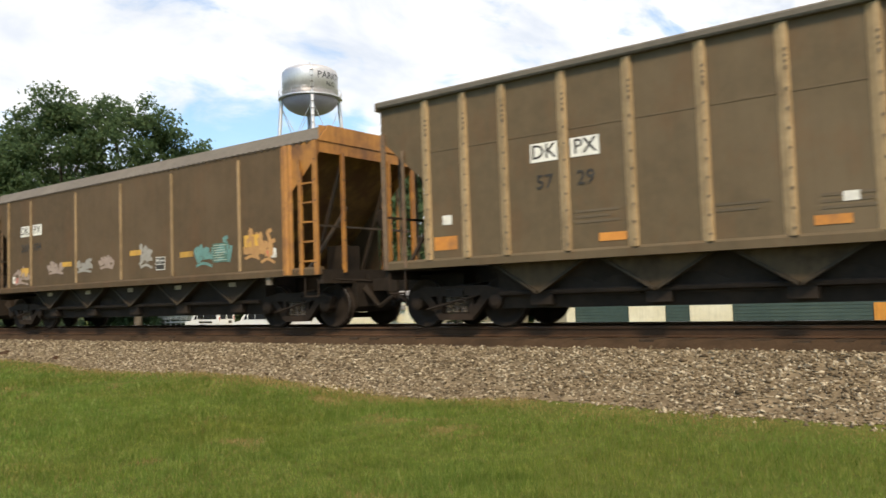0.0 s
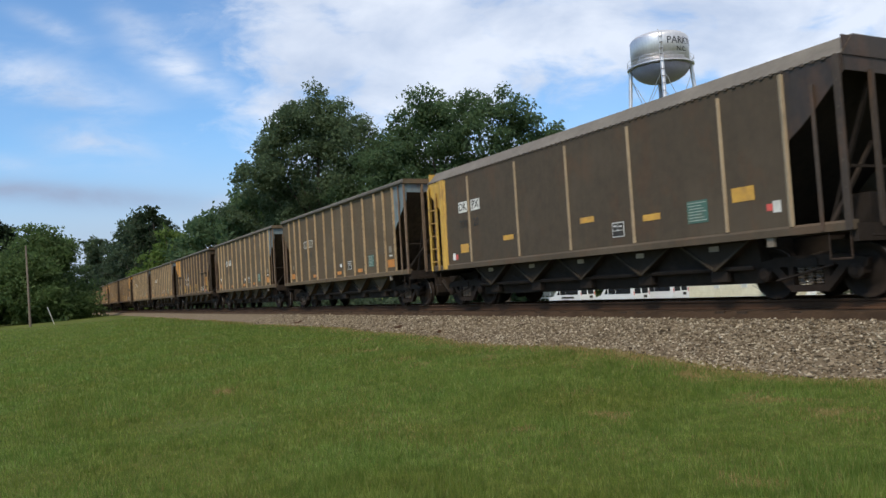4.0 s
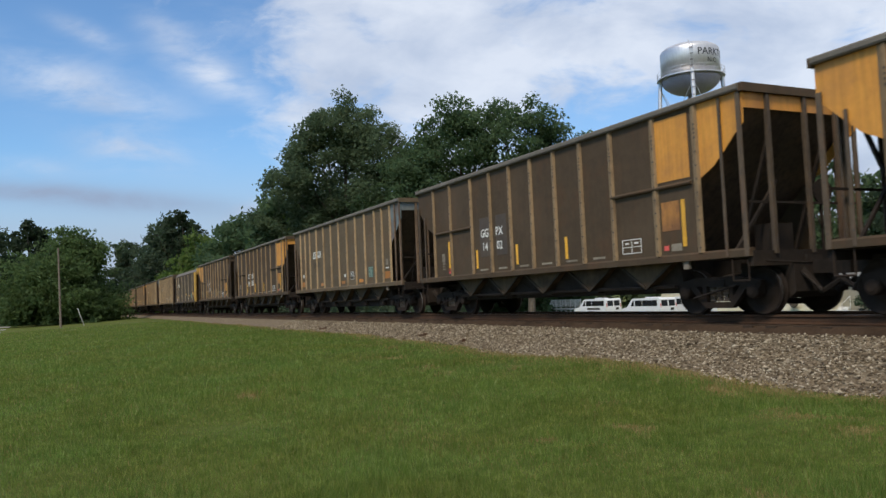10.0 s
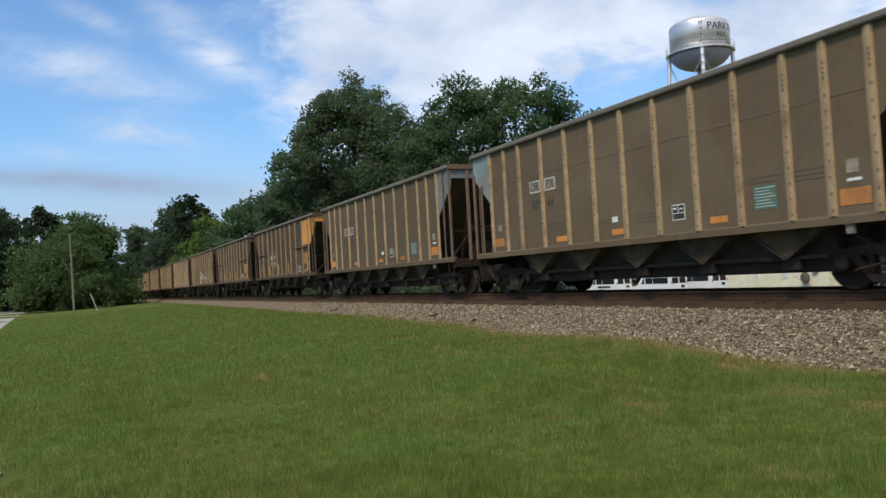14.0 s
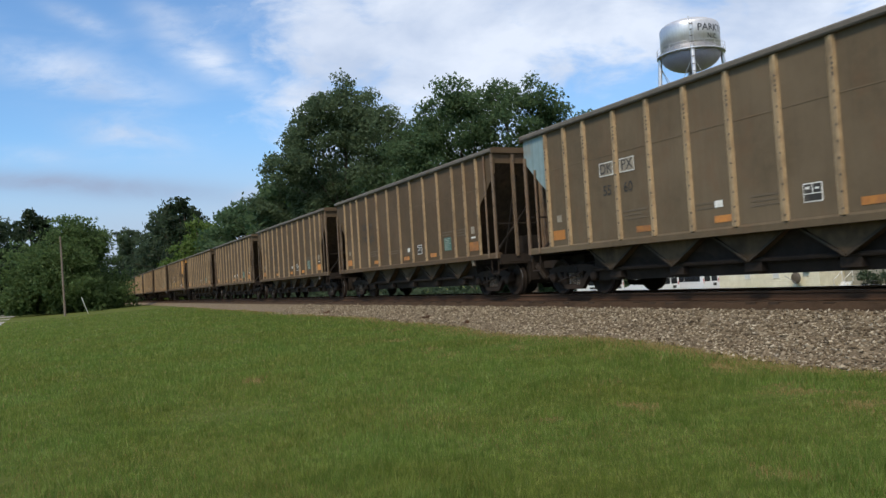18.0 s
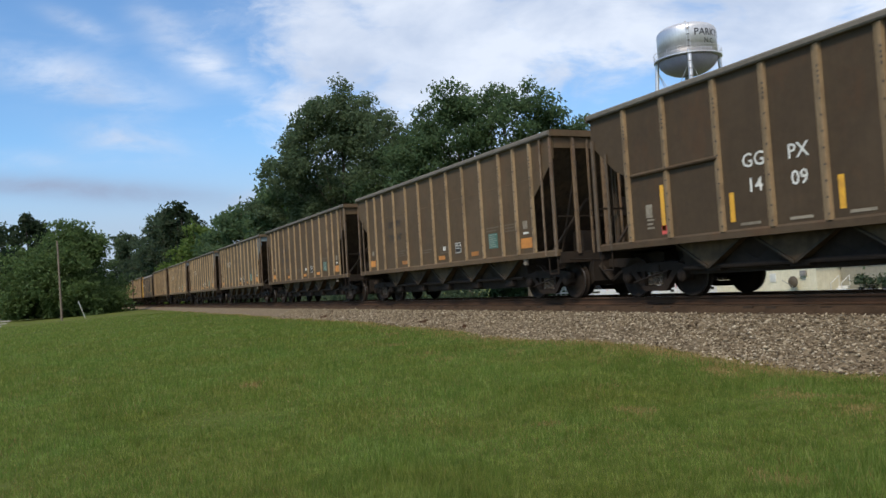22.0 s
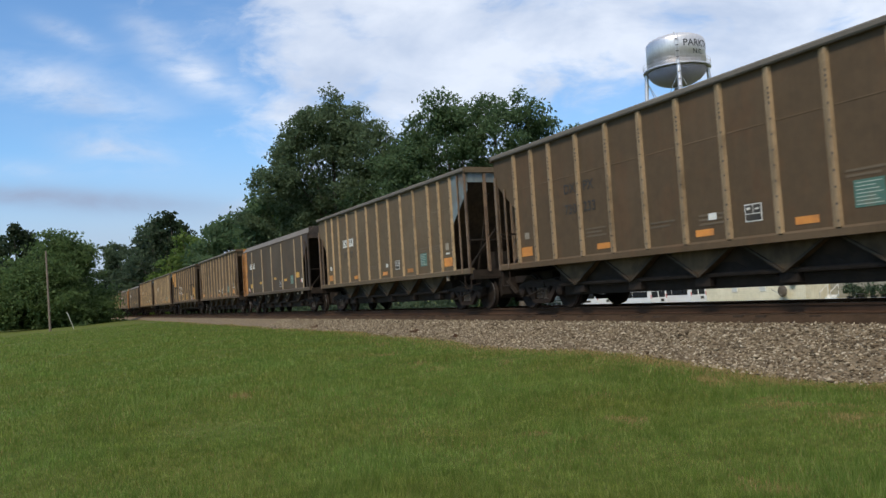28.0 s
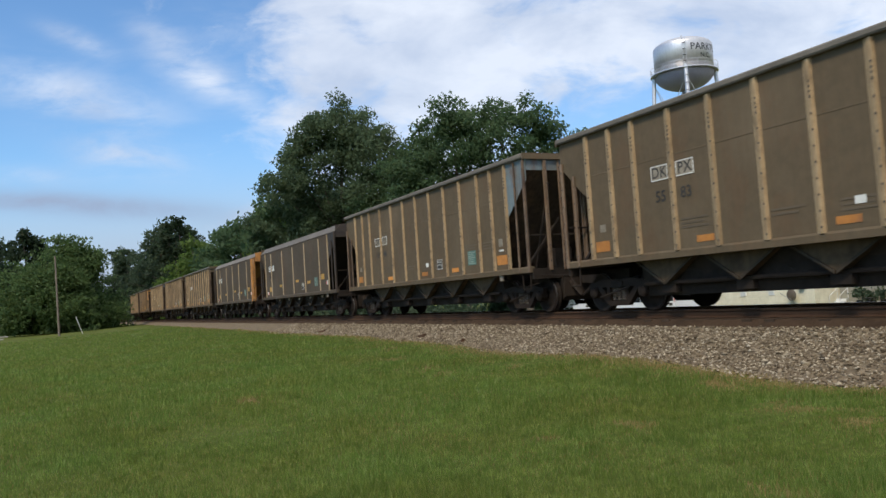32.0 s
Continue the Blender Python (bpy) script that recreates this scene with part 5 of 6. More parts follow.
def bogie(car, x):
    b = part("bogie", bolster_mesh(), car, at=(x, 0, 0))
    for s in (-1, 1):
        part("side_frame", frame_mesh(s), b)
        for k in (-0.17, 0, 0.17):
            part("spring", spring_mesh(), b, at=(k, s * 1.02, 0.27))
        for a in (-0.89, 0.89):
            part("wheel", wheel_mesh(s), b, "wheel with a bright worn tread", at=(a, s * 0.765, 0.46))
    for a in (-0.89, 0.89):
        part("axle", axle_mesh(), b, at=(a, 0, 0.46))


@cached_mesh
def plate_mesh(w, h, mat, t=0.006):
    return MB().box(-w / 2, w / 2, -t, 0, -h / 2, h / 2).mesh("plate", mat)


@cached_mesh
def stencil_box_mesh():
    """A black panel with a white rim, split by a bar."""
    mb = MB().box(-0.19, 0.19, -0.005, 0, -0.16, 0.16).box(-0.172, 0.172, -0.008, -0.005, -0.142, 0.142, 1)
    mb.box(-0.008, 0.008, -0.010, -0.008, -0.02, 0.142).box(-0.14, -0.06, -0.010, -0.008, 0.06, 0.10).box(0.05, 0.13, -0.010, -0.008, 0.05, 0.08).box(-0.172, 0.172, -0.010, -0.008, -0.025, -0.012)
    return mb.mesh("stencil_box", WHITE, BLACK)


@cached_mesh
def placard_mesh(mat):
    return MB().box(-0.26, 0.26, -0.005, 0, -0.215, 0.215).mesh("placard", mat)


@cached_mesh
def fine_print_mesh():
    mb = MB()
    for k in range(7):
        z = 0.17 - k * 0.056
        mb.box(-0.225, 0.225 - 0.12 * ((k * 5) % 3) / 2, -0.003, 0, z - 0.0065, z + 0.0065)
    return mb.mesh("fine_print", material("pale_print", (0.42, 0.45, 0.38), (0.34, 0.38, 0.32), rough=0.8, grain=14, bump=0))


def placard(car, x, z):
    ob = decal(car, "placard", placard_mesh(GREEN), x, z, "faded green placard with white print")
    tagged(part("fine_print", fine_print_mesh(), ob, at=(0, -0.0055, 0)), kind="stuff")


@cached_mesh
def lines_mesh(w, n, mat):
    """Unreadable small print as bars."""
    mb = MB()
    for k in range(n):
        mb.box(-w / 2, w / 2 - 0.2 * w * ((k * 3) % 2), -0.005, 0, -k * 0.085 - 0.02, -k * 0.085 + 0.02)
    return mb.mesh("small_print", mat)


def smooth_line(pts, step=4):
    """A rounded run through a few points."""
    if len(pts) < 3:
        return pts
    q = [pts[0]] + list(pts) + [pts[-1]]
    out = []
    for i in range(1, len(q) - 2):
        for k in range(step):
            t = k / step
            out.append(tuple(0.5 * (2 * b + (c - a) * t + (2 * a - 5 * b + 4 * c - d) * t * t + (3 * b - a - 3 * c + d) * t ** 3) for a, b, c, d in zip(q[i - 1], q[i], q[i + 1], q[i + 2])))
    return out + [pts[-1]]


def spray(mb, line, thick, k0=0):
    """One sprayed stroke as a flat ribbon."""
    p = [Vector(v) for v in line]
    side = []
    for i in range(len(p)):
        d = p[min(i + 1, len(p) - 1)] - p[max(i - 1, 0)]
        d = Vector((-d.y, d.x))
        side.append(d.normalized() * thick / 2 if d.length > 1e-6 else Vector((0, thick / 2)))
    for i in range(len(p) - 1):
        y = -0.004 - 0.0004 * ((i + k0) % 11)
        a, b = p[i] - (p[i + 1] - p[i]) * 0.12, p[i + 1] + (p[i + 1] - p[i]) * 0.12
        mb.add([(a.x + side[i].x, y, a.y + side[i].y), (b.x + side[i + 1].x, y, b.y + side[i + 1].y), (b.x - side[i + 1].x, y, b.y - side[i + 1].y), (a.x - side[i].x, y, a.y - side[i].y)], [(0, 1, 2, 3)])


@cached_mesh
def scrawl_mesh(seed, w, h, mat, strokes=14, thick=0.055):
    """A looping spray-can tag."""
    rg = random.Random(seed)
    mb = MB()
    cells = max(3, strokes // 2)
    d = w / cells
    forms = (((0.8, 0.5), (0.1, 0.2), (0.1, -0.4), (0.8, -0.3)), ((0.2, -0.5), (0.3, 0.9), (0.5, 0.9), (0.45, -0.5), (0.9, -0.3)), ((0.1, 0.4), (0.35, -0.5), (0.55, 0.1), (0.75, -0.5), (1.0, 0.5)),
             ((0.5, 0.4), (0.1, 0.0), (0.5, -0.5), (0.9, 0.0), (0.5, 0.4)), ((0.9, 0.6), (0.2, 0.7), (0.7, 0.1), (0.9, -0.4), (0.1, -0.5)), ((0.1, 0.5), (0.15, -0.5), (0.8, 0.4), (0.85, -0.6)))
    last = -1
    for k in range(cells):
        i = rg.choice([q for q in range(len(forms)) if q != last])
        last, up, lift = i, rg.uniform(0.75, 1.25), rg.uniform(-0.12, 0.12) * h
        spray(mb, smooth_line([(-w / 2 + d * (k - 0.4 + a * 1.9) + rg.uniform(-0.22, 0.22) * d, lift + h * 0.5 * up * (b + rg.uniform(-0.3, 0.3))) for a, b in forms[i]]), thick, 3 * k)
    spray(mb, smooth_line([(-w * 0.45, -h * 0.52), (0, -h * 0.42), (w * 0.5, -h * 0.56)]), thick * 0.7, 7)
    return mb.mesh("graffiti", mat)


@cached_mesh
def strokes_mesh(lines, thick, mat):
    mb = MB()
    for k, ln in enumerate(lines):
        spray(mb, smooth_line(list(ln)), thick, 3 * k)
    return mb.mesh("graffiti", mat)


@cached_mesh
def cone_mesh(mat):
    """A sprayed tall triangle under a small star."""
    mb = MB().prism([(-0.36, 0), (0.36, 0.02), (0.0, 1.22)], "y", -0.005, -0.001)
    return mb.mesh("graffiti", mat)


BLOCKS = (((3.72, 3.28), (3.42, 3.42), (3.12, 3.1), (3.25, 2.78), (3.62, 2.62), (3.66, 2.28), (3.36, 2.04), (3.16, 2.12)),
          ((3.92, 3.42), (3.94, 2.20)), ((4.30, 3.40), (3.98, 2.85), (4.38, 2.25)),
          ((4.98, 3.40), (4.98, 2.7), (4.92, 2.42), (4.60, 2.38)),
          ((5.22, 3.30), (5.24, 2.42)), ((5.26, 2.86), (5.50, 3.0), (5.66, 2.82), (5.68, 2.42)))
STAR = (((6.0, 3.66), (6.2, 3.60), (6.42, 3.68)), ((6.2, 3.78), (6.2, 3.60), (6.04, 3.42)), ((6.2, 3.60), (6.40, 3.42)))
LITTLE_STAR = (((2.72, 2.75), (2.95, 2.95)), ((2.95, 2.72), (2.72, 2.97)), ((2.84, 2.62), (2.84, 3.06)), ((2.62, 2.6), (2.60, 2.45)))
OUTLINE = (((7.55, 2.80), (8.1, 2.86), (8.62, 2.78)), ((8.62, 2.78), (8.68, 2.40), (8.60, 2.18)), ((8.60, 2.18), (8.0, 2.22), (7.6, 2.05)), ((7.6, 2.05), (7.52, 2.4), (7.55, 2.80)),
           ((7.72, 2.30), (7.74, 2.66), (7.9, 2.66), (7.9, 2.5), (7.74, 2.46)), ((8.0, 2.32), (8.06, 2.68), (8.16, 2.32)), ((8.28, 2.68), (8.28, 2.34), (8.46, 2.34)))
HOLLOW = (((9.55, 2.25), (9.9, 2.36), (10.4, 2.28), (10.65, 2.40)), ((9.7, 2.14), (10.1, 2.24), (10.5, 2.16)), ((10.0, 2.12), (10.02, 1.92)), ((10.15, 2.12), (10.16, 1.95)))


RUSTED_SLOPE = material("rust_eaten_yellow_paint", (0.24, 0.125, 0.036), (0.15, 0.075, 0.026), (0.38, 0.21, 0.045), rough=0.85, grain=3, blotch=0.9, streak=0.6, bump=0.2, rust=0.9)
FACE = -SIDE - 0.013      # the near side's outer surface


def decal(car, name, mesh, x, z, label="", lift=0.001):
    return part(name, mesh, car, label, at=(x, FACE - lift, z))


RIBS_A = (6.17, 5.33, 4.52, 3.38, 2.25, 1.12, 0.0)
RIBS_C = (6.07, 4.84, 3.41, 2.24, 1.11, 0.0)


def running_gear(car, H):
    part("centre_sill", centre_sill_mesh(H), car)
    for y in (-0.95, 0.95):
        part("under_beam", under_beam_mesh(H), car, at=(0, y, 0))
    part("brake_pipe", pipe_mesh(), car, at=(0, -1.18, 0.60))
    for s in (-1, 1):
        part("coupler", coupler_mesh(H, s), car)
        part("end_deck", deck_mesh(H, s), car)
        part("draft_gear", end_fill_mesh(H, s), car)
        bogie(car, s * 5.96)


END_ROWS = {"ribbed": ((-0.93, 0.04), (-0.48, 0.022), (0.0, 0.048), (0.48, 0.022), (0.93, 0.04)), "umber": ((-0.93, 0.04), (0.06, 0.04), (0.93, 0.04)), "smooth": ((-0.86, 0.035), (0.62, 0.035))}


def hopper(label, kind, H, ribs, up, left, right, post, wide=False):
    """left, right: the paint of the two ends. wide: ribbed sides; otherwise smooth sides under a leaning strip."""
    car = thing("hopper_car", label, "railway car", "coal train")
    first = ribs[0]
    for s in (-1, 1):
        part("side_sheet", side_mesh(kind, H, first, up), car, at=(0, s * SIDE, 0))
        part("side_sill", sill_mesh(kind, H), car, at=(0, s * SIDE, 0)).rotation_euler = (0, 0, 0 if s < 0 else math.pi)
        if wide:
            part("top_chord", chord_mesh(kind, H), car, at=(0, s * SIDE, TOP - 0.02)).rotation_euler = (0, 0, 0 if s < 0 else math.pi)
            for x in ribs:
                for q in ((-x, x) if x else (0.0,)):
                    part("rib", rib_mesh(kind, s, TOP - 0.03), car, at=(q, s * (SIDE + 0.012), 0)).rotation_euler = (0, 0, 0 if s < 0 else math.pi)
        else:
            part("roof_strip", cap_mesh(kind, H), car, at=(0, s * SIDE, up)).rotation_euler = (0, 0, 0 if s < 0 else math.pi)
            for x in (-4.7, -2.2, 0.0, 2.2, 4.7):
                part("rib", thin_rib_mesh(kind, up - 0.12), car, at=(x, s * (SIDE + 0.012), 0)).rotation_euler = (0, 0, 0 if s < 0 else math.pi)
        for e, trim in ((-1, left), (1, right)):
            part("end_panel", end_panel_mesh("brown" if trim == "slate" and not wide and e > 0 else trim, H, first, up, e), car, at=(0, s * SIDE, 0))
            pt = post if wide else trim
            if not wide:
                part("end_post", rib_mesh(trim if trim in RIB else kind, s, up - 0.05, 1.24, 0.05, 0.06, False) if trim in RIB else post_wide_mesh(trim, up), car, at=(e * (first + (0.2 if trim not in RIB else 0.0)), s * (SIDE + 0.012), 0)).rotation_euler = (0, 0, 0 if s < 0 else math.pi)
            part("corner_post", post_mesh(pt, 1.10, (up if e > 0 else 3.7) - 0.02, 0.05 if wide else 0.06), car, at=(e * (H - 0.07), s * (SIDE + 0.012), 0)).rotation_euler = (0, 0, 0 if s < 0 else math.pi)
            part("side_post", post_mesh(pt, 1.12, 3.5 if not wide else up - 0.02 if e > 0 else 3.3, 0.032), car, at=(e * (H - 0.54), s * (SIDE + 0.03), 0)).rotation_euler = (0, 0, 0 if s < 0 else math.pi)
    for e, trim in ((-1, left), (1, right)):
        part("slope_sheet", slope_mesh(H, e, RUSTED_SLOPE if trim in ("rust_orange", "yellow") and not wide else SLOPE if wide else DARK_STEEL), car)
        part("end_band", band_mesh("brown" if trim == "slate" and not wide and e > 0 else trim, H, e, kind, wide), car)
        for y, w in END_ROWS["smooth" if not wide else kind if kind in END_ROWS else "ribbed"]:
            part("end_post", post_mesh(post if wide or trim in RIB else trim, 1.14, 4.12 if wide else 3.64, w), car, at=(e * (H + 0.02), y, 0)).rotation_euler = (0, 0, e * math.pi / 2)
        part("end_brace", brace_mesh("" if wide or trim == "slate" else "brown", H, e), car)
        if not wide and trim not in RIB:
            ladder(car, trim, H, e)
        part("stirrup", stirrup_mesh(H, e), car)
    part("jacking_lug", lug_mesh(), car, "worn grey steel lug under the sill", at=(5.60, -SIDE + 0.02, 1.10))
    low = 0.46 if kind == "umber" else 0.33 if wide else 0.31
    part("hopper_floor", floor_mesh(H), car)
    for k in range(5):
        part("discharge_chute", chute_mesh(low, CHUTE if wide else BLACK_CHUTE), car, at=(-4.1 + 2.05 * k, 0, 0))
    part("gate_box", belly_mesh(low), car)
    for k in range(4):
        part("discharge_door", door_mesh(), car, at=(-3.075 + 2.05 * k, 0, 0))
    running_gear(car, H)
    return car


@cached_mesh
def post_wide_mesh(trim, up):
    return MB().prism([(-0.14, 0), (-0.13, -0.06), (-0.01, -0.065), (0.02, -0.04), (0.11, -0.045), (0.14, 0)], "z", 1.12, up - 0.02).mesh("end_post", trim_coat(trim))


@cached_mesh
def floor_mesh(H):
    return MB().box(-H + 2.7, H - 2.7, -SIDE + 0.02, SIDE - 0.02, 1.14, 1.20).mesh("hopper_floor", DARK_STEEL)


def marks(car, a, b, c, d, x, gap, z, mat, size, boxed=None, drop=0.50):
    """Reporting letters and number, split round a rib."""
    for txt, px, pz, big in ((a, x - gap, z, 1), (b, x + gap, z, 1), (c, x - gap, z - drop, 0), (d, x + gap, z - drop, 0)):
        if not txt:
            continue
        both = boxed in ("both",)
        if boxed and (big or both):
            decal(car, "letter_panel", plate_mesh(0.50, 0.31, boxed_mat(boxed)), px, pz)
            if boxed == "faded":
                decal(car, "panel_edge", rim_mesh(0.50, 0.31), px, pz, lift=0.007)
        ink = mat
        if boxed in ("white", "both", "faded") and (big or both):
            ink = BLACK
        decal(car, "lettering", text_mesh(txt, size, ink), px, pz, lift=0.009)


@cached_mesh
def rim_mesh(w, h):
    w, h = w / 2, h / 2
    return MB().box(-w, w, -0.003, 0, h - 0.018, h).box(-w, w, -0.003, 0, -h, 0.018 - h).box(-w, 0.015 - w, -0.003, 0, 0.018 - h, h - 0.018).box(w - 0.015, w, -0.003, 0, 0.018 - h, h - 0.018).mesh("panel_edge", WHITE)


def boxed_mat(boxed):
    return {"white": WHITE, "both": WHITE, "dark": DARKPATCH, "faded": FADED}[boxed]


TONE = {"grey": "grey-brown", "tan": "dusty tan-brown", "umber": "dark umber-brown", "slate": "slate-brown"}


def ribbed_car(tone, number, left="", right="", reporting="DK PX", ink=None, panel="white", graffiti=0):
    H = 7.25
    left, right = left or tone, right or tone
    end = "blue painted ends" if "blue" in (left, right) else "plain stained ends"
    car = hopper(f"{TONE[tone]} ribbed coal hopper car with {end}", tone, H, RIBS_A, TOP - 0.02, left, right, tone, True)
    decal(car, "seam", seam_mesh(tone), 0, 3.19)
    a, b = reporting.split()
    ink = ink or BLACK
    marks(car, a, b, *number.split(), -3.38, 0.37, 2.88, ink, 0.33, panel)
    x0 = -H
    decal(car, "reflector", plate_mesh(0.50, 0.24, SAFETY), x0 + 1.45, 1.52)
    for x in (4.65, 6.95 if left == "teal" else 7.75, 10.05):
        decal(car, "reflector", plate_mesh(0.46, 0.13, SAFETY), x0 + x, 1.42)
    decal(car, "reflector", plate_mesh(0.56, 0.27, SAFETY), x0 + 13.0, 1.53)
    decal(car, "notice", plate_mesh(0.20, 0.17, FADED if panel != "white" else WHITE), x0 + 1.5, 1.93)
    decal(car, "notice", plate_mesh(0.20, 0.13, WHITE), x0 + (6.85 if left == "teal" else 7.98), 1.71)
    decal(car, "stencil_box", stencil_box_mesh(), x0 + 8.95, 1.67)
    placard(car, x0 + 11.2, 1.72)
    decal(car, "notice", plate_mesh(0.22, 0.22, FADED), x0 + 12.98, 2.02)
    decal(car, "notice", plate_mesh(0.26, 0.05, WHITE), x0 + 13.0, 1.80)
    for x, n in ((4.4, 3), (6.6, 2), (8.0, 3), (11.2, 2), (12.2, 3)):
        decal(car, "small_print", lines_mesh(0.75, n, material("faint_print", (0.092, 0.066, 0.040), (0.105, 0.076, 0.046), rough=0.8, bump=0)), x0 + x, 1.75 if 6 < x < 11 else 2.1 if x > 11 else 1.85)
    if right == "blue":
        part("notice", lines_x_mesh(), car, at=(H + 0.022, -0.1, 4.03))
    if graffiti:
        for gx, gz, w, h, st in ((6.75, 2.28, 0.8, 0.42, 8), (6.78, 1.88, 0.85, 0.42, 8), (6.72, 1.52, 0.9, 0.36, 8), (7.85, 2.05, 0.75, 0.5, 8), (9.95, 1.85, 0.55, 0.6, 6)):
            decal(car, "graffiti", scrawl_mesh(int(gx * 10 + gz * 7), w, h, WHITE, st, 0.04), x0 + gx, gz, "white sprayed graffiti strokes", 0.012)
    return car


@cached_mesh
def seam_mesh(kind):
    return MB().prism([(0, -0.014), (-0.003, -0.009), (-0.003, 0.009), (0, 0.014)], "x", -6.15, 6.15).mesh("seam", coat(kind))


@cached_mesh
def lines_x_mesh():
    mb = MB()
    for k in range(3):
        mb.box(0, 0.005, -0.28, 0.28 - 0.1 * (k == 2), -k * 0.12 - 0.03, -k * 0.12 + 0.03)
    return mb.mesh("small_print", WHITE)


@cached_mesh
def stiffener_mesh(kind, x0, x1):
    return MB().prism([(0, -0.05), (-0.07, -0.03), (-0.08, 0.0), (0, 0.05)], "x", x0, x1).mesh("stiffener", coat(kind))


def panelled_car(number, left="", right="", style="dark", graffiti=0):
    """The darker cars with fewer, wider ribs and short stiffeners near the ends."""
    H = 7.29
    tone = "umber"
    car = hopper("dark umber-brown coal hopper car with wide ribs" + (" and orange end panels" if "amber" in (left, right) else ""), tone, H, RIBS_C, TOP - 0.02, left or tone, right or tone, tone, True)
    for e in (-1, 1):
        x0, x1 = sorted((e * 3.40, e * 5.92))
        decal(car, "stiffener", stiffener_mesh(tone, x0, x1), 0, 2.66)
    if left == "amber":
        decal(car, "orange_panel", plate_mesh(1.03, 1.30, trim_coat("amber")), -5.35, 3.42)
    if right == "amber":
        decal(car, "orange_panel", plate_mesh(1.03, 1.30, trim_coat("amber")), 5.35, 3.42)
    decal(car, "orange_panel", plate_mesh(0.52, 0.60, trim_coat("rust_orange")), 5.25, 2.05)
    ink = {"dark": WHITE, "white": BLACK, "plain": WHITE, "stencil": BLACK}[style]
    if style == "dark":
        for x in (-2.62, -1.66):
            decal(car, "dark_patch", plate_mesh(0.62, 1.15, DARKPATCH, 0.004), x, 2.30)
    marks(car, "GG", "PX", *number.split(), *((-2.20, 0.43, 2.40, ink, 0.34) if style == "dark" else (-2.10, 0.48, 2.47, ink, 0.36)), {"white": "both"}.get(style), 0.40 if style == "dark" else 0.46)
    for x, h in ((-5.02, 0.95), (-3.15, 0.55), (-0.85, 0.55), (1.5, 0.55), (5.62, 0.95)):
        decal(car, "reflector", plate_mesh(0.11, h, YELLOW_STRIP), x, 1.40 + h / 2)
    decal(car, "notice", plate_mesh(0.20, 0.28, FADED), -5.45, 1.85)
    decal(car, "notice", plate_mesh(0.28, 0.18, RED), -4.95, 1.42)
    decal(car, "notice", lines_mesh(0.22, 3, FADED), -5.42, 1.66)
    for x in (-2.75, -1.65, -0.5, 0.6, 1.7, 2.8):
        decal(car, "notice", plate_mesh(0.46, 0.05, FADED), x, 1.34)
    decal(car, "stencil_box", stencil_wide_mesh(), 3.98, 1.52)
    decal(car, "notice", plate_mesh(0.30, 0.15, FADED), 5.38, 1.40)
    decal(car, "notice", plate_mesh(0.14, 0.10, RED), 5.08, 1.40)
    if graffiti:
        for x, w in ((-0.6, 0.8), (0.5, 0.9), (1.65, 0.9), (2.8, 0.9)):
            decal(car, "graffiti", scrawl_mesh(int(50 + x * 10), w, 0.6, FADED, 8, 0.04), x, 1.72, "washed-out white graffiti", 0.012)
    return car


@cached_mesh
def stencil_wide_mesh():
    mb = MB()
    for x0, x1, z0, z1 in ((-0.32, 0.32, 0.14, 0.158), (-0.32, 0.32, -0.158, -0.14), (-0.32, -0.302, -0.14, 0.14), (0.302, 0.32, -0.14, 0.14), (-0.008, 0.008, -0.14, 0.14), (-0.32, 0.32, -0.02, -0.006), (-0.22, -0.1, 0.05, 0.09), (0.08, 0.22, 0.05, 0.09)):
        mb.box(x0, x1, -0.005, 0, z0, z1)
    return mb.mesh("stencil_box", WHITE)


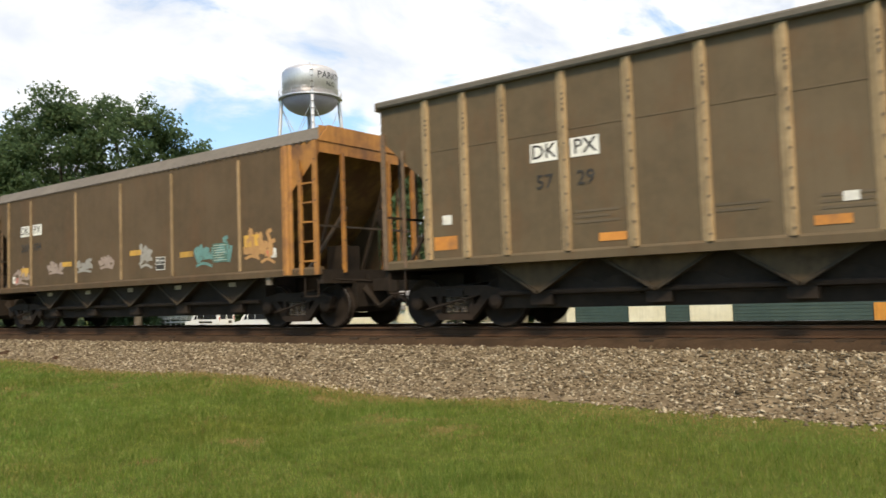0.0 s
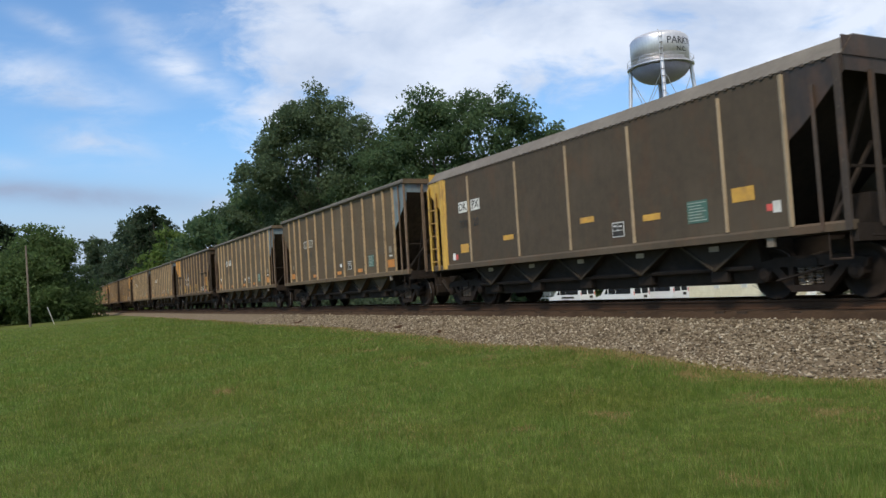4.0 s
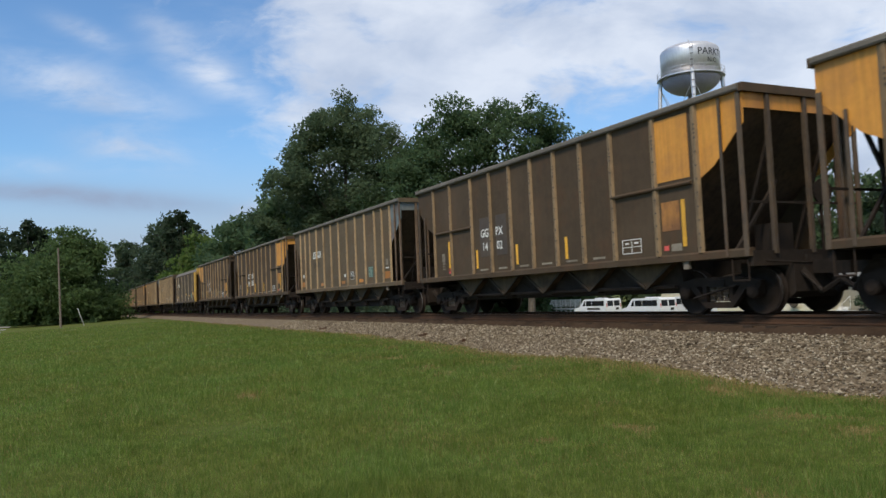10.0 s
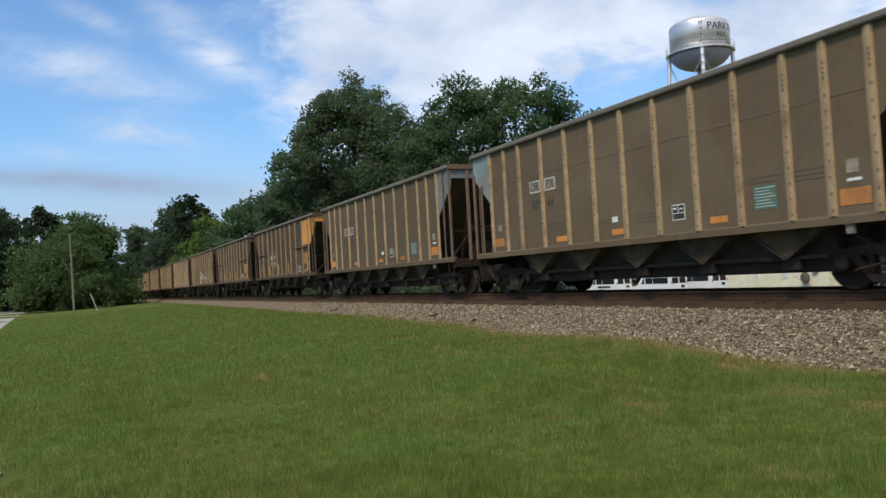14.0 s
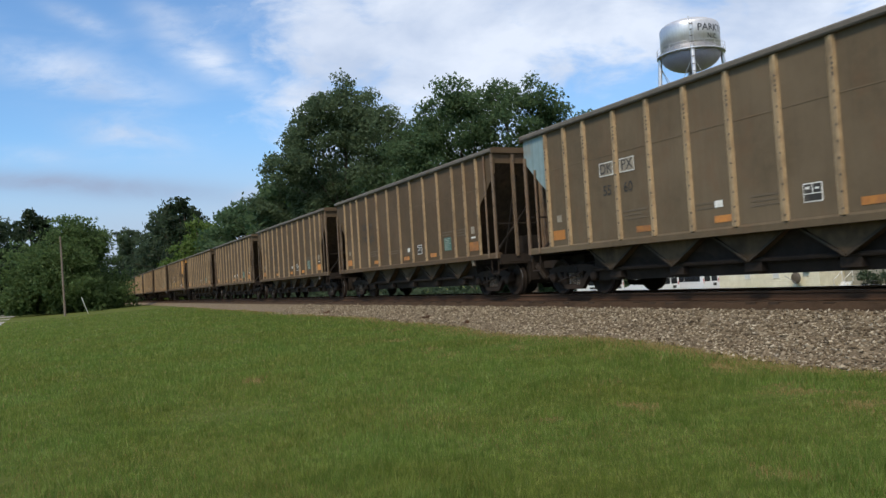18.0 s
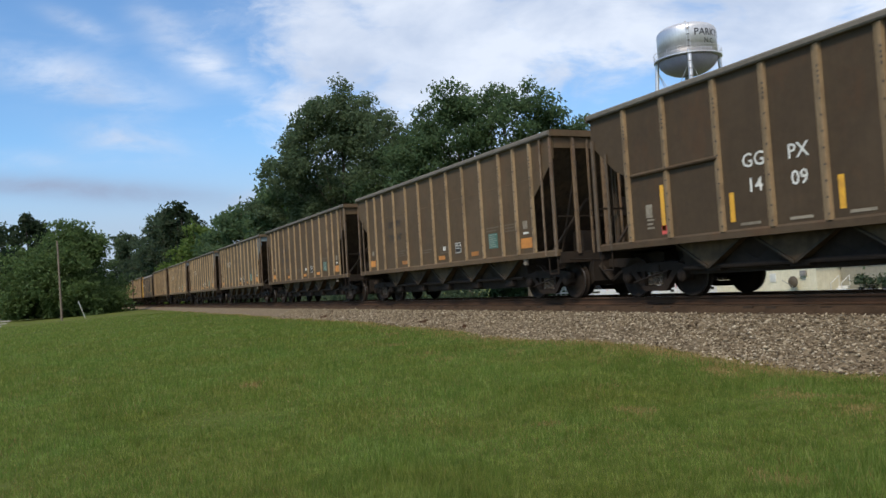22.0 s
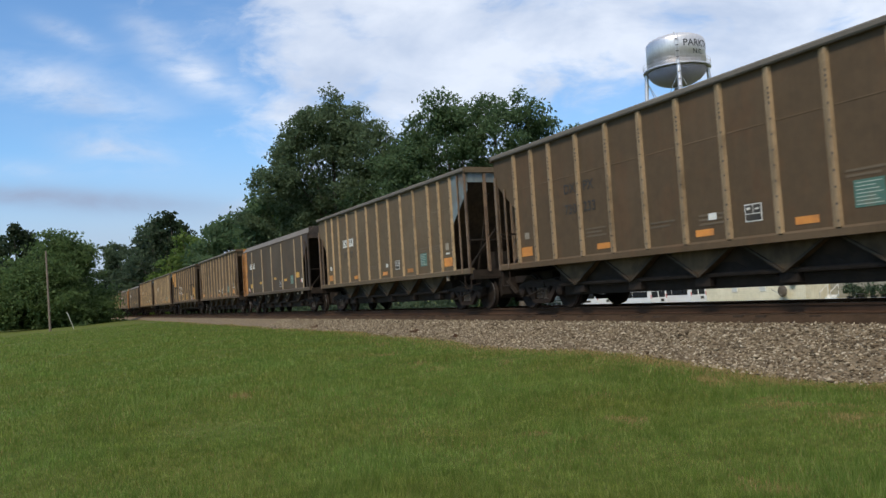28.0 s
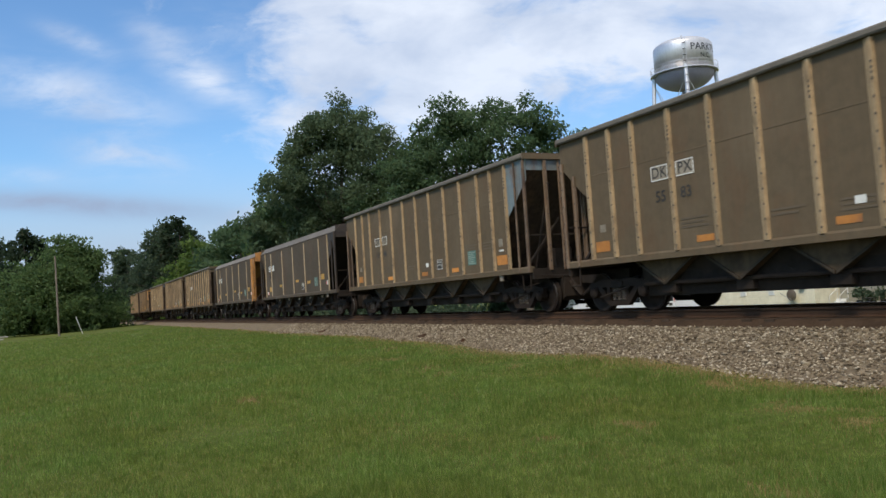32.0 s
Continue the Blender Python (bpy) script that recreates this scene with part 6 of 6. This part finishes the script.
def smooth_car(number, left="yellow", right="yellow", graffiti=0, tone="slate"):
    """The smooth-sided cars with painted end cages and a leaning strip along the top."""
    H = 7.2
    car = hopper(f"smooth-sided slate-brown coal hopper car with {'yellow' if 'yellow' in (left, right) else 'rusty orange' if 'rust_orange' in (left, right) else 'dark'} ends", tone, H, (6.07,), 3.86, left, right, tone, False)
    a, b = number.split()
    marks(car, "DK", "PX", a, b, -4.7, 0.36, 2.88, BLACK, 0.32, "white")
    x0 = -H
    for x, z, w, h in ((2.12, 1.68, 0.45, 0.25), (4.5, 1.80, 0.5, 0.13), (7.85, 1.92, 0.5, 0.13), (9.95, 1.76, 0.5, 0.13), (12.3, 1.92, 0.5, 0.26)):
        decal(car, "reflector", plate_mesh(w, h, YELLOW_PLATE), x0 + x, z)
    decal(car, "stencil_box", stencil_box_mesh(), x0 + 8.9, 1.60)
    placard(car, x0 + 11.2, 1.73)
    decal(car, "notice", plate_mesh(0.14, 0.16, RED), x0 + 1.62, 1.45)
    decal(car, "notice", plate_mesh(0.16, 0.2, WHITE), x0 + 13.0, 1.62)
    decal(car, "notice", plate_mesh(0.12, 0.12, RED), x0 + 12.85, 1.62)
    decal(car, "notice", plate_mesh(0.16, 0.2, WHITE), x0 + 1.46, 1.47)
    for k in range(5):
        part("chute_label", plate_mesh(0.24, 0.10, CHUTE_LABEL), car, at=(-4.1 + 2.05 * k, -1.29, 1.0))
    if graffiti == 1:       # big white piece with readable words
        for txt, size, x, z in (("GOOD", 0.46, 10.1, 3.08), ("TIMES", 0.50, 10.15, 2.62)):
            decal(car, "graffiti", text_mesh(txt, size, WHITE), x0 + x, z, "white sprayed graffiti letters", 0.012)
        decal(car, "graffiti", strokes_mesh(BLOCKS, 0.27, WHITE), x0, 0, "bold white sprayed block letters", 0.012)
        decal(car, "graffiti", cone_mesh(WHITE), x0 + 6.2, 2.2, "white sprayed triangle", 0.012)
        decal(car, "graffiti", strokes_mesh(STAR, 0.07, WHITE), x0, 0, "white sprayed star", 0.012)
        decal(car, "graffiti", strokes_mesh(LITTLE_STAR, 0.035, WHITE), x0, 0, "white sprayed star", 0.012)
        decal(car, "graffiti", strokes_mesh(OUTLINE, 0.04, WHITE), x0, 0, "white sprayed outline graffiti", 0.012)
        decal(car, "graffiti", strokes_mesh(HOLLOW, 0.03, FADED), x0, 0, "thin pale sprayed lines", 0.012)
        for txt, x in (("NOBODIES", 3.30), ("GOT", 4.95), ("CONTROL", 6.35)):
            decal(car, "graffiti", text_mesh(txt, 0.30 if x < 4 else 0.35, WHITE), x0 + x, 1.92, "white sprayed graffiti letters", 0.012)
        decal(car, "graffiti", scrawl_mesh(12, 0.55, 0.3, WHITE, 6, 0.03), x0 + 6.6, 1.5, "small white sprayed tag", 0.012)
    if graffiti == 2:       # patches of old overpaint
        hues = (("pinkish", (0.34, 0.26, 0.22), (0.27, 0.20, 0.165)), ("grey", (0.30, 0.28, 0.25), (0.24, 0.22, 0.195)), ("teal", (0.13, 0.27, 0.25), (0.10, 0.22, 0.20)), ("orange", (0.46, 0.25, 0.10), (0.38, 0.20, 0.08)))
        for k, (x, z, w, h, q) in enumerate(((1.9, 1.55, 0.8, 0.4, 0), (3.9, 1.75, 0.8, 0.34, 0), (5.4, 1.72, 0.7, 0.32, 1), (6.5, 1.78, 0.6, 0.34, 0), (8.3, 1.85, 0.5, 0.6, 1), (10.6, 1.75, 0.6, 0.55, 2), (11.3, 1.8, 0.5, 0.5, 2), (12.3, 1.8, 0.5, 0.5, 3), (12.8, 1.75, 0.45, 0.6, 3))):
            hue, c1, c2 = hues[q]
            decal(car, "overpaint", scrawl_mesh(70 + k, w, h, material("faded_overpaint_" + hue, c1, c2, rough=0.8, grain=5), 10, 0.09), x0 + x, z, "faded " + hue + " patch of old graffiti", 0.0)
    if graffiti == 3:
        decal(car, "graffiti", scrawl_mesh(31, 1.15, 0.34, WHITE, 11, 0.035), x0 + 6.15, 1.68, "white sprayed graffiti tag", 0.012)
        for k, x in enumerate((5.05, 8.25)):
            decal(car, "graffiti", scrawl_mesh(37 + k, 0.95, 0.38, BLACK, 12, 0.035), x0 + x, 1.62, "faint black sprayed graffiti tag", 0.012)
    return car


FADED = material("washed_out_white_panel", (0.27, 0.23, 0.17), (0.20, 0.165, 0.12), (0.14, 0.11, 0.078), rough=0.8, grain=9, blotch=3, bump=0.05)
YELLOW_PLATE = material("dull_yellow_reflector", (0.52, 0.29, 0.045), (0.44, 0.235, 0.04), (0.30, 0.16, 0.045), rough=0.55, grain=8, blotch=3, bump=0.05, spread=0.2)
CHUTE_LABEL = material("pale_chute_label", (0.36, 0.29, 0.21), (0.28, 0.22, 0.155), rough=0.8, grain=8)

# the train, front to rear: number of places behind the reference car, and how the car looks
A, C, S = ribbed_car, panelled_car, smooth_car
TRAIN = [
    (-9, A("grey", "57 12")),
    (-8, A("grey", "57 29")),
    (-7, S("200 184", "tan", "rust_orange", 2, tone="tan")),
    (-6, A("grey", "56 40", right="blue")),
    (-5, S("200 97", "tan", "rust_orange", 3, tone="tan")),
    (-4, S("200 61", "yellow", "slate", 1)),
    (-3, S("200 38", "slate", "rust_orange", 0)),
    (-2, S("200 20", "yellow", "slate")),
    (-1, A("grey", "55 62", panel="faded", right="blue")),
    (0, A("grey", "56 77", right="blue")),
    (1, C("13 89", left="amber")),
    (2, A("grey", "55 45", right="blue")),
    (3, A("grey", "55 91", right="blue")),
    (4, C("13 14", right="amber")),
    (5, C("14 05", left="amber")),
    (6, C("14 02", right="amber")),
    (7, A("grey", "57 30", right="blue")),
    (8, C("13 37", right="amber", style="white")),
    (9, C("12 59", left="amber", graffiti=1)),
    (10, S("200 219", "slate", "yellow")),
    (11, A("grey", "57 41", panel="faded", left="teal")),
    (12, A("grey", "56 18", panel="faded", right="blue")),
    (13, C("13 72", right="amber")),
    (14, C("13 11", style="stencil")),
    (15, A("tan", "730 118", reporting="DX PX", panel=None, graffiti=1)),
    (16, A("grey", "55 60", panel="faded", left="teal")),
    (17, A("tan", "730 212", reporting="DX PX", panel=None)),
    (18, A("tan", "730 252", reporting="DX PX", panel=None)),
    (19, A("tan", "730 308", reporting="DK PX", panel=None)),
    (20, A("tan", "730 263", reporting="DK PX", panel=None)),
    (21, C("14 09", right="amber", style="plain")),
    (22, A("tan", "730 147", reporting="DX PX", panel=None)),
    (23, A("tan", "730 110", reporting="DX PX", panel=None)),
    (24, A("grey", "57 15", panel="faded", right="blue")),
    (25, A("grey", "56 02", panel="faded", right="blue")),
    (26, A("grey", "55 17", panel="faded", right="blue")),
    (27, A("tan", "730 260", reporting="DX PX", panel=None)),
    (28, S("200 087", "yellow", "slate")),
    (29, A("tan", "730 233", reporting="DX PX", panel=None)),
    (30, A("grey", "57 27", right="blue")),
    (31, S("200 264", "rust_orange", "slate")),
    (32, A("tan", "730 255", reporting="DX PX", panel=None)),
    (33, C("13 50", left="amber", style="white")),
    (34, A("grey", "55 83", panel="faded", right="blue")),
    (35, A("grey", "56 48", panel="faded", right="blue")),
    (36, S("200 112", "slate", "slate")),
    (37, S("200 75", "slate", "rust_orange")),
    (38, A("grey", "55 09")),
    (39, A("tan", "730 290", reporting="DX PX", panel=None)),
    (40, A("grey", "57 63", right="blue")),
    (41, C("13 20", right="amber")),
    (42, A("tan", "730 171", reporting="DX PX", panel=None)),
]


# where the reference car's rear corner stands, less 21 m/s from its passing
LEAD = [(0, -13.0), (1, -12.89), (2, -12.76), (3.5, -12.58), (5, -12.5), (6, -12.4), (7, -12.3), (8, -12.26), (9, -12.22), (10, -12.09), (11, -12.05), (12, -11.96), (13, -11.93), (14, -11.89), (15.5, -11.82), (17, -11.75), (18, -11.69), (19, -11.63), (20, -11.71), (21, -11.6), (22, -11.78), (23, -12.45), (24, -12.47), (25, -12.67), (26.5, -12.3), (28, -12.69), (29, -12.76), (30, -12.87), (31, -12.91), (32, -13.03)]


def motions():
    for n, car in TRAIN:
        walk(car, [(t, pose(SPEED * (t - 6) + off - PITCH * n + 7.25, TRACK_Y, RAIL_Z)) for t, off in LEAD])


motions()
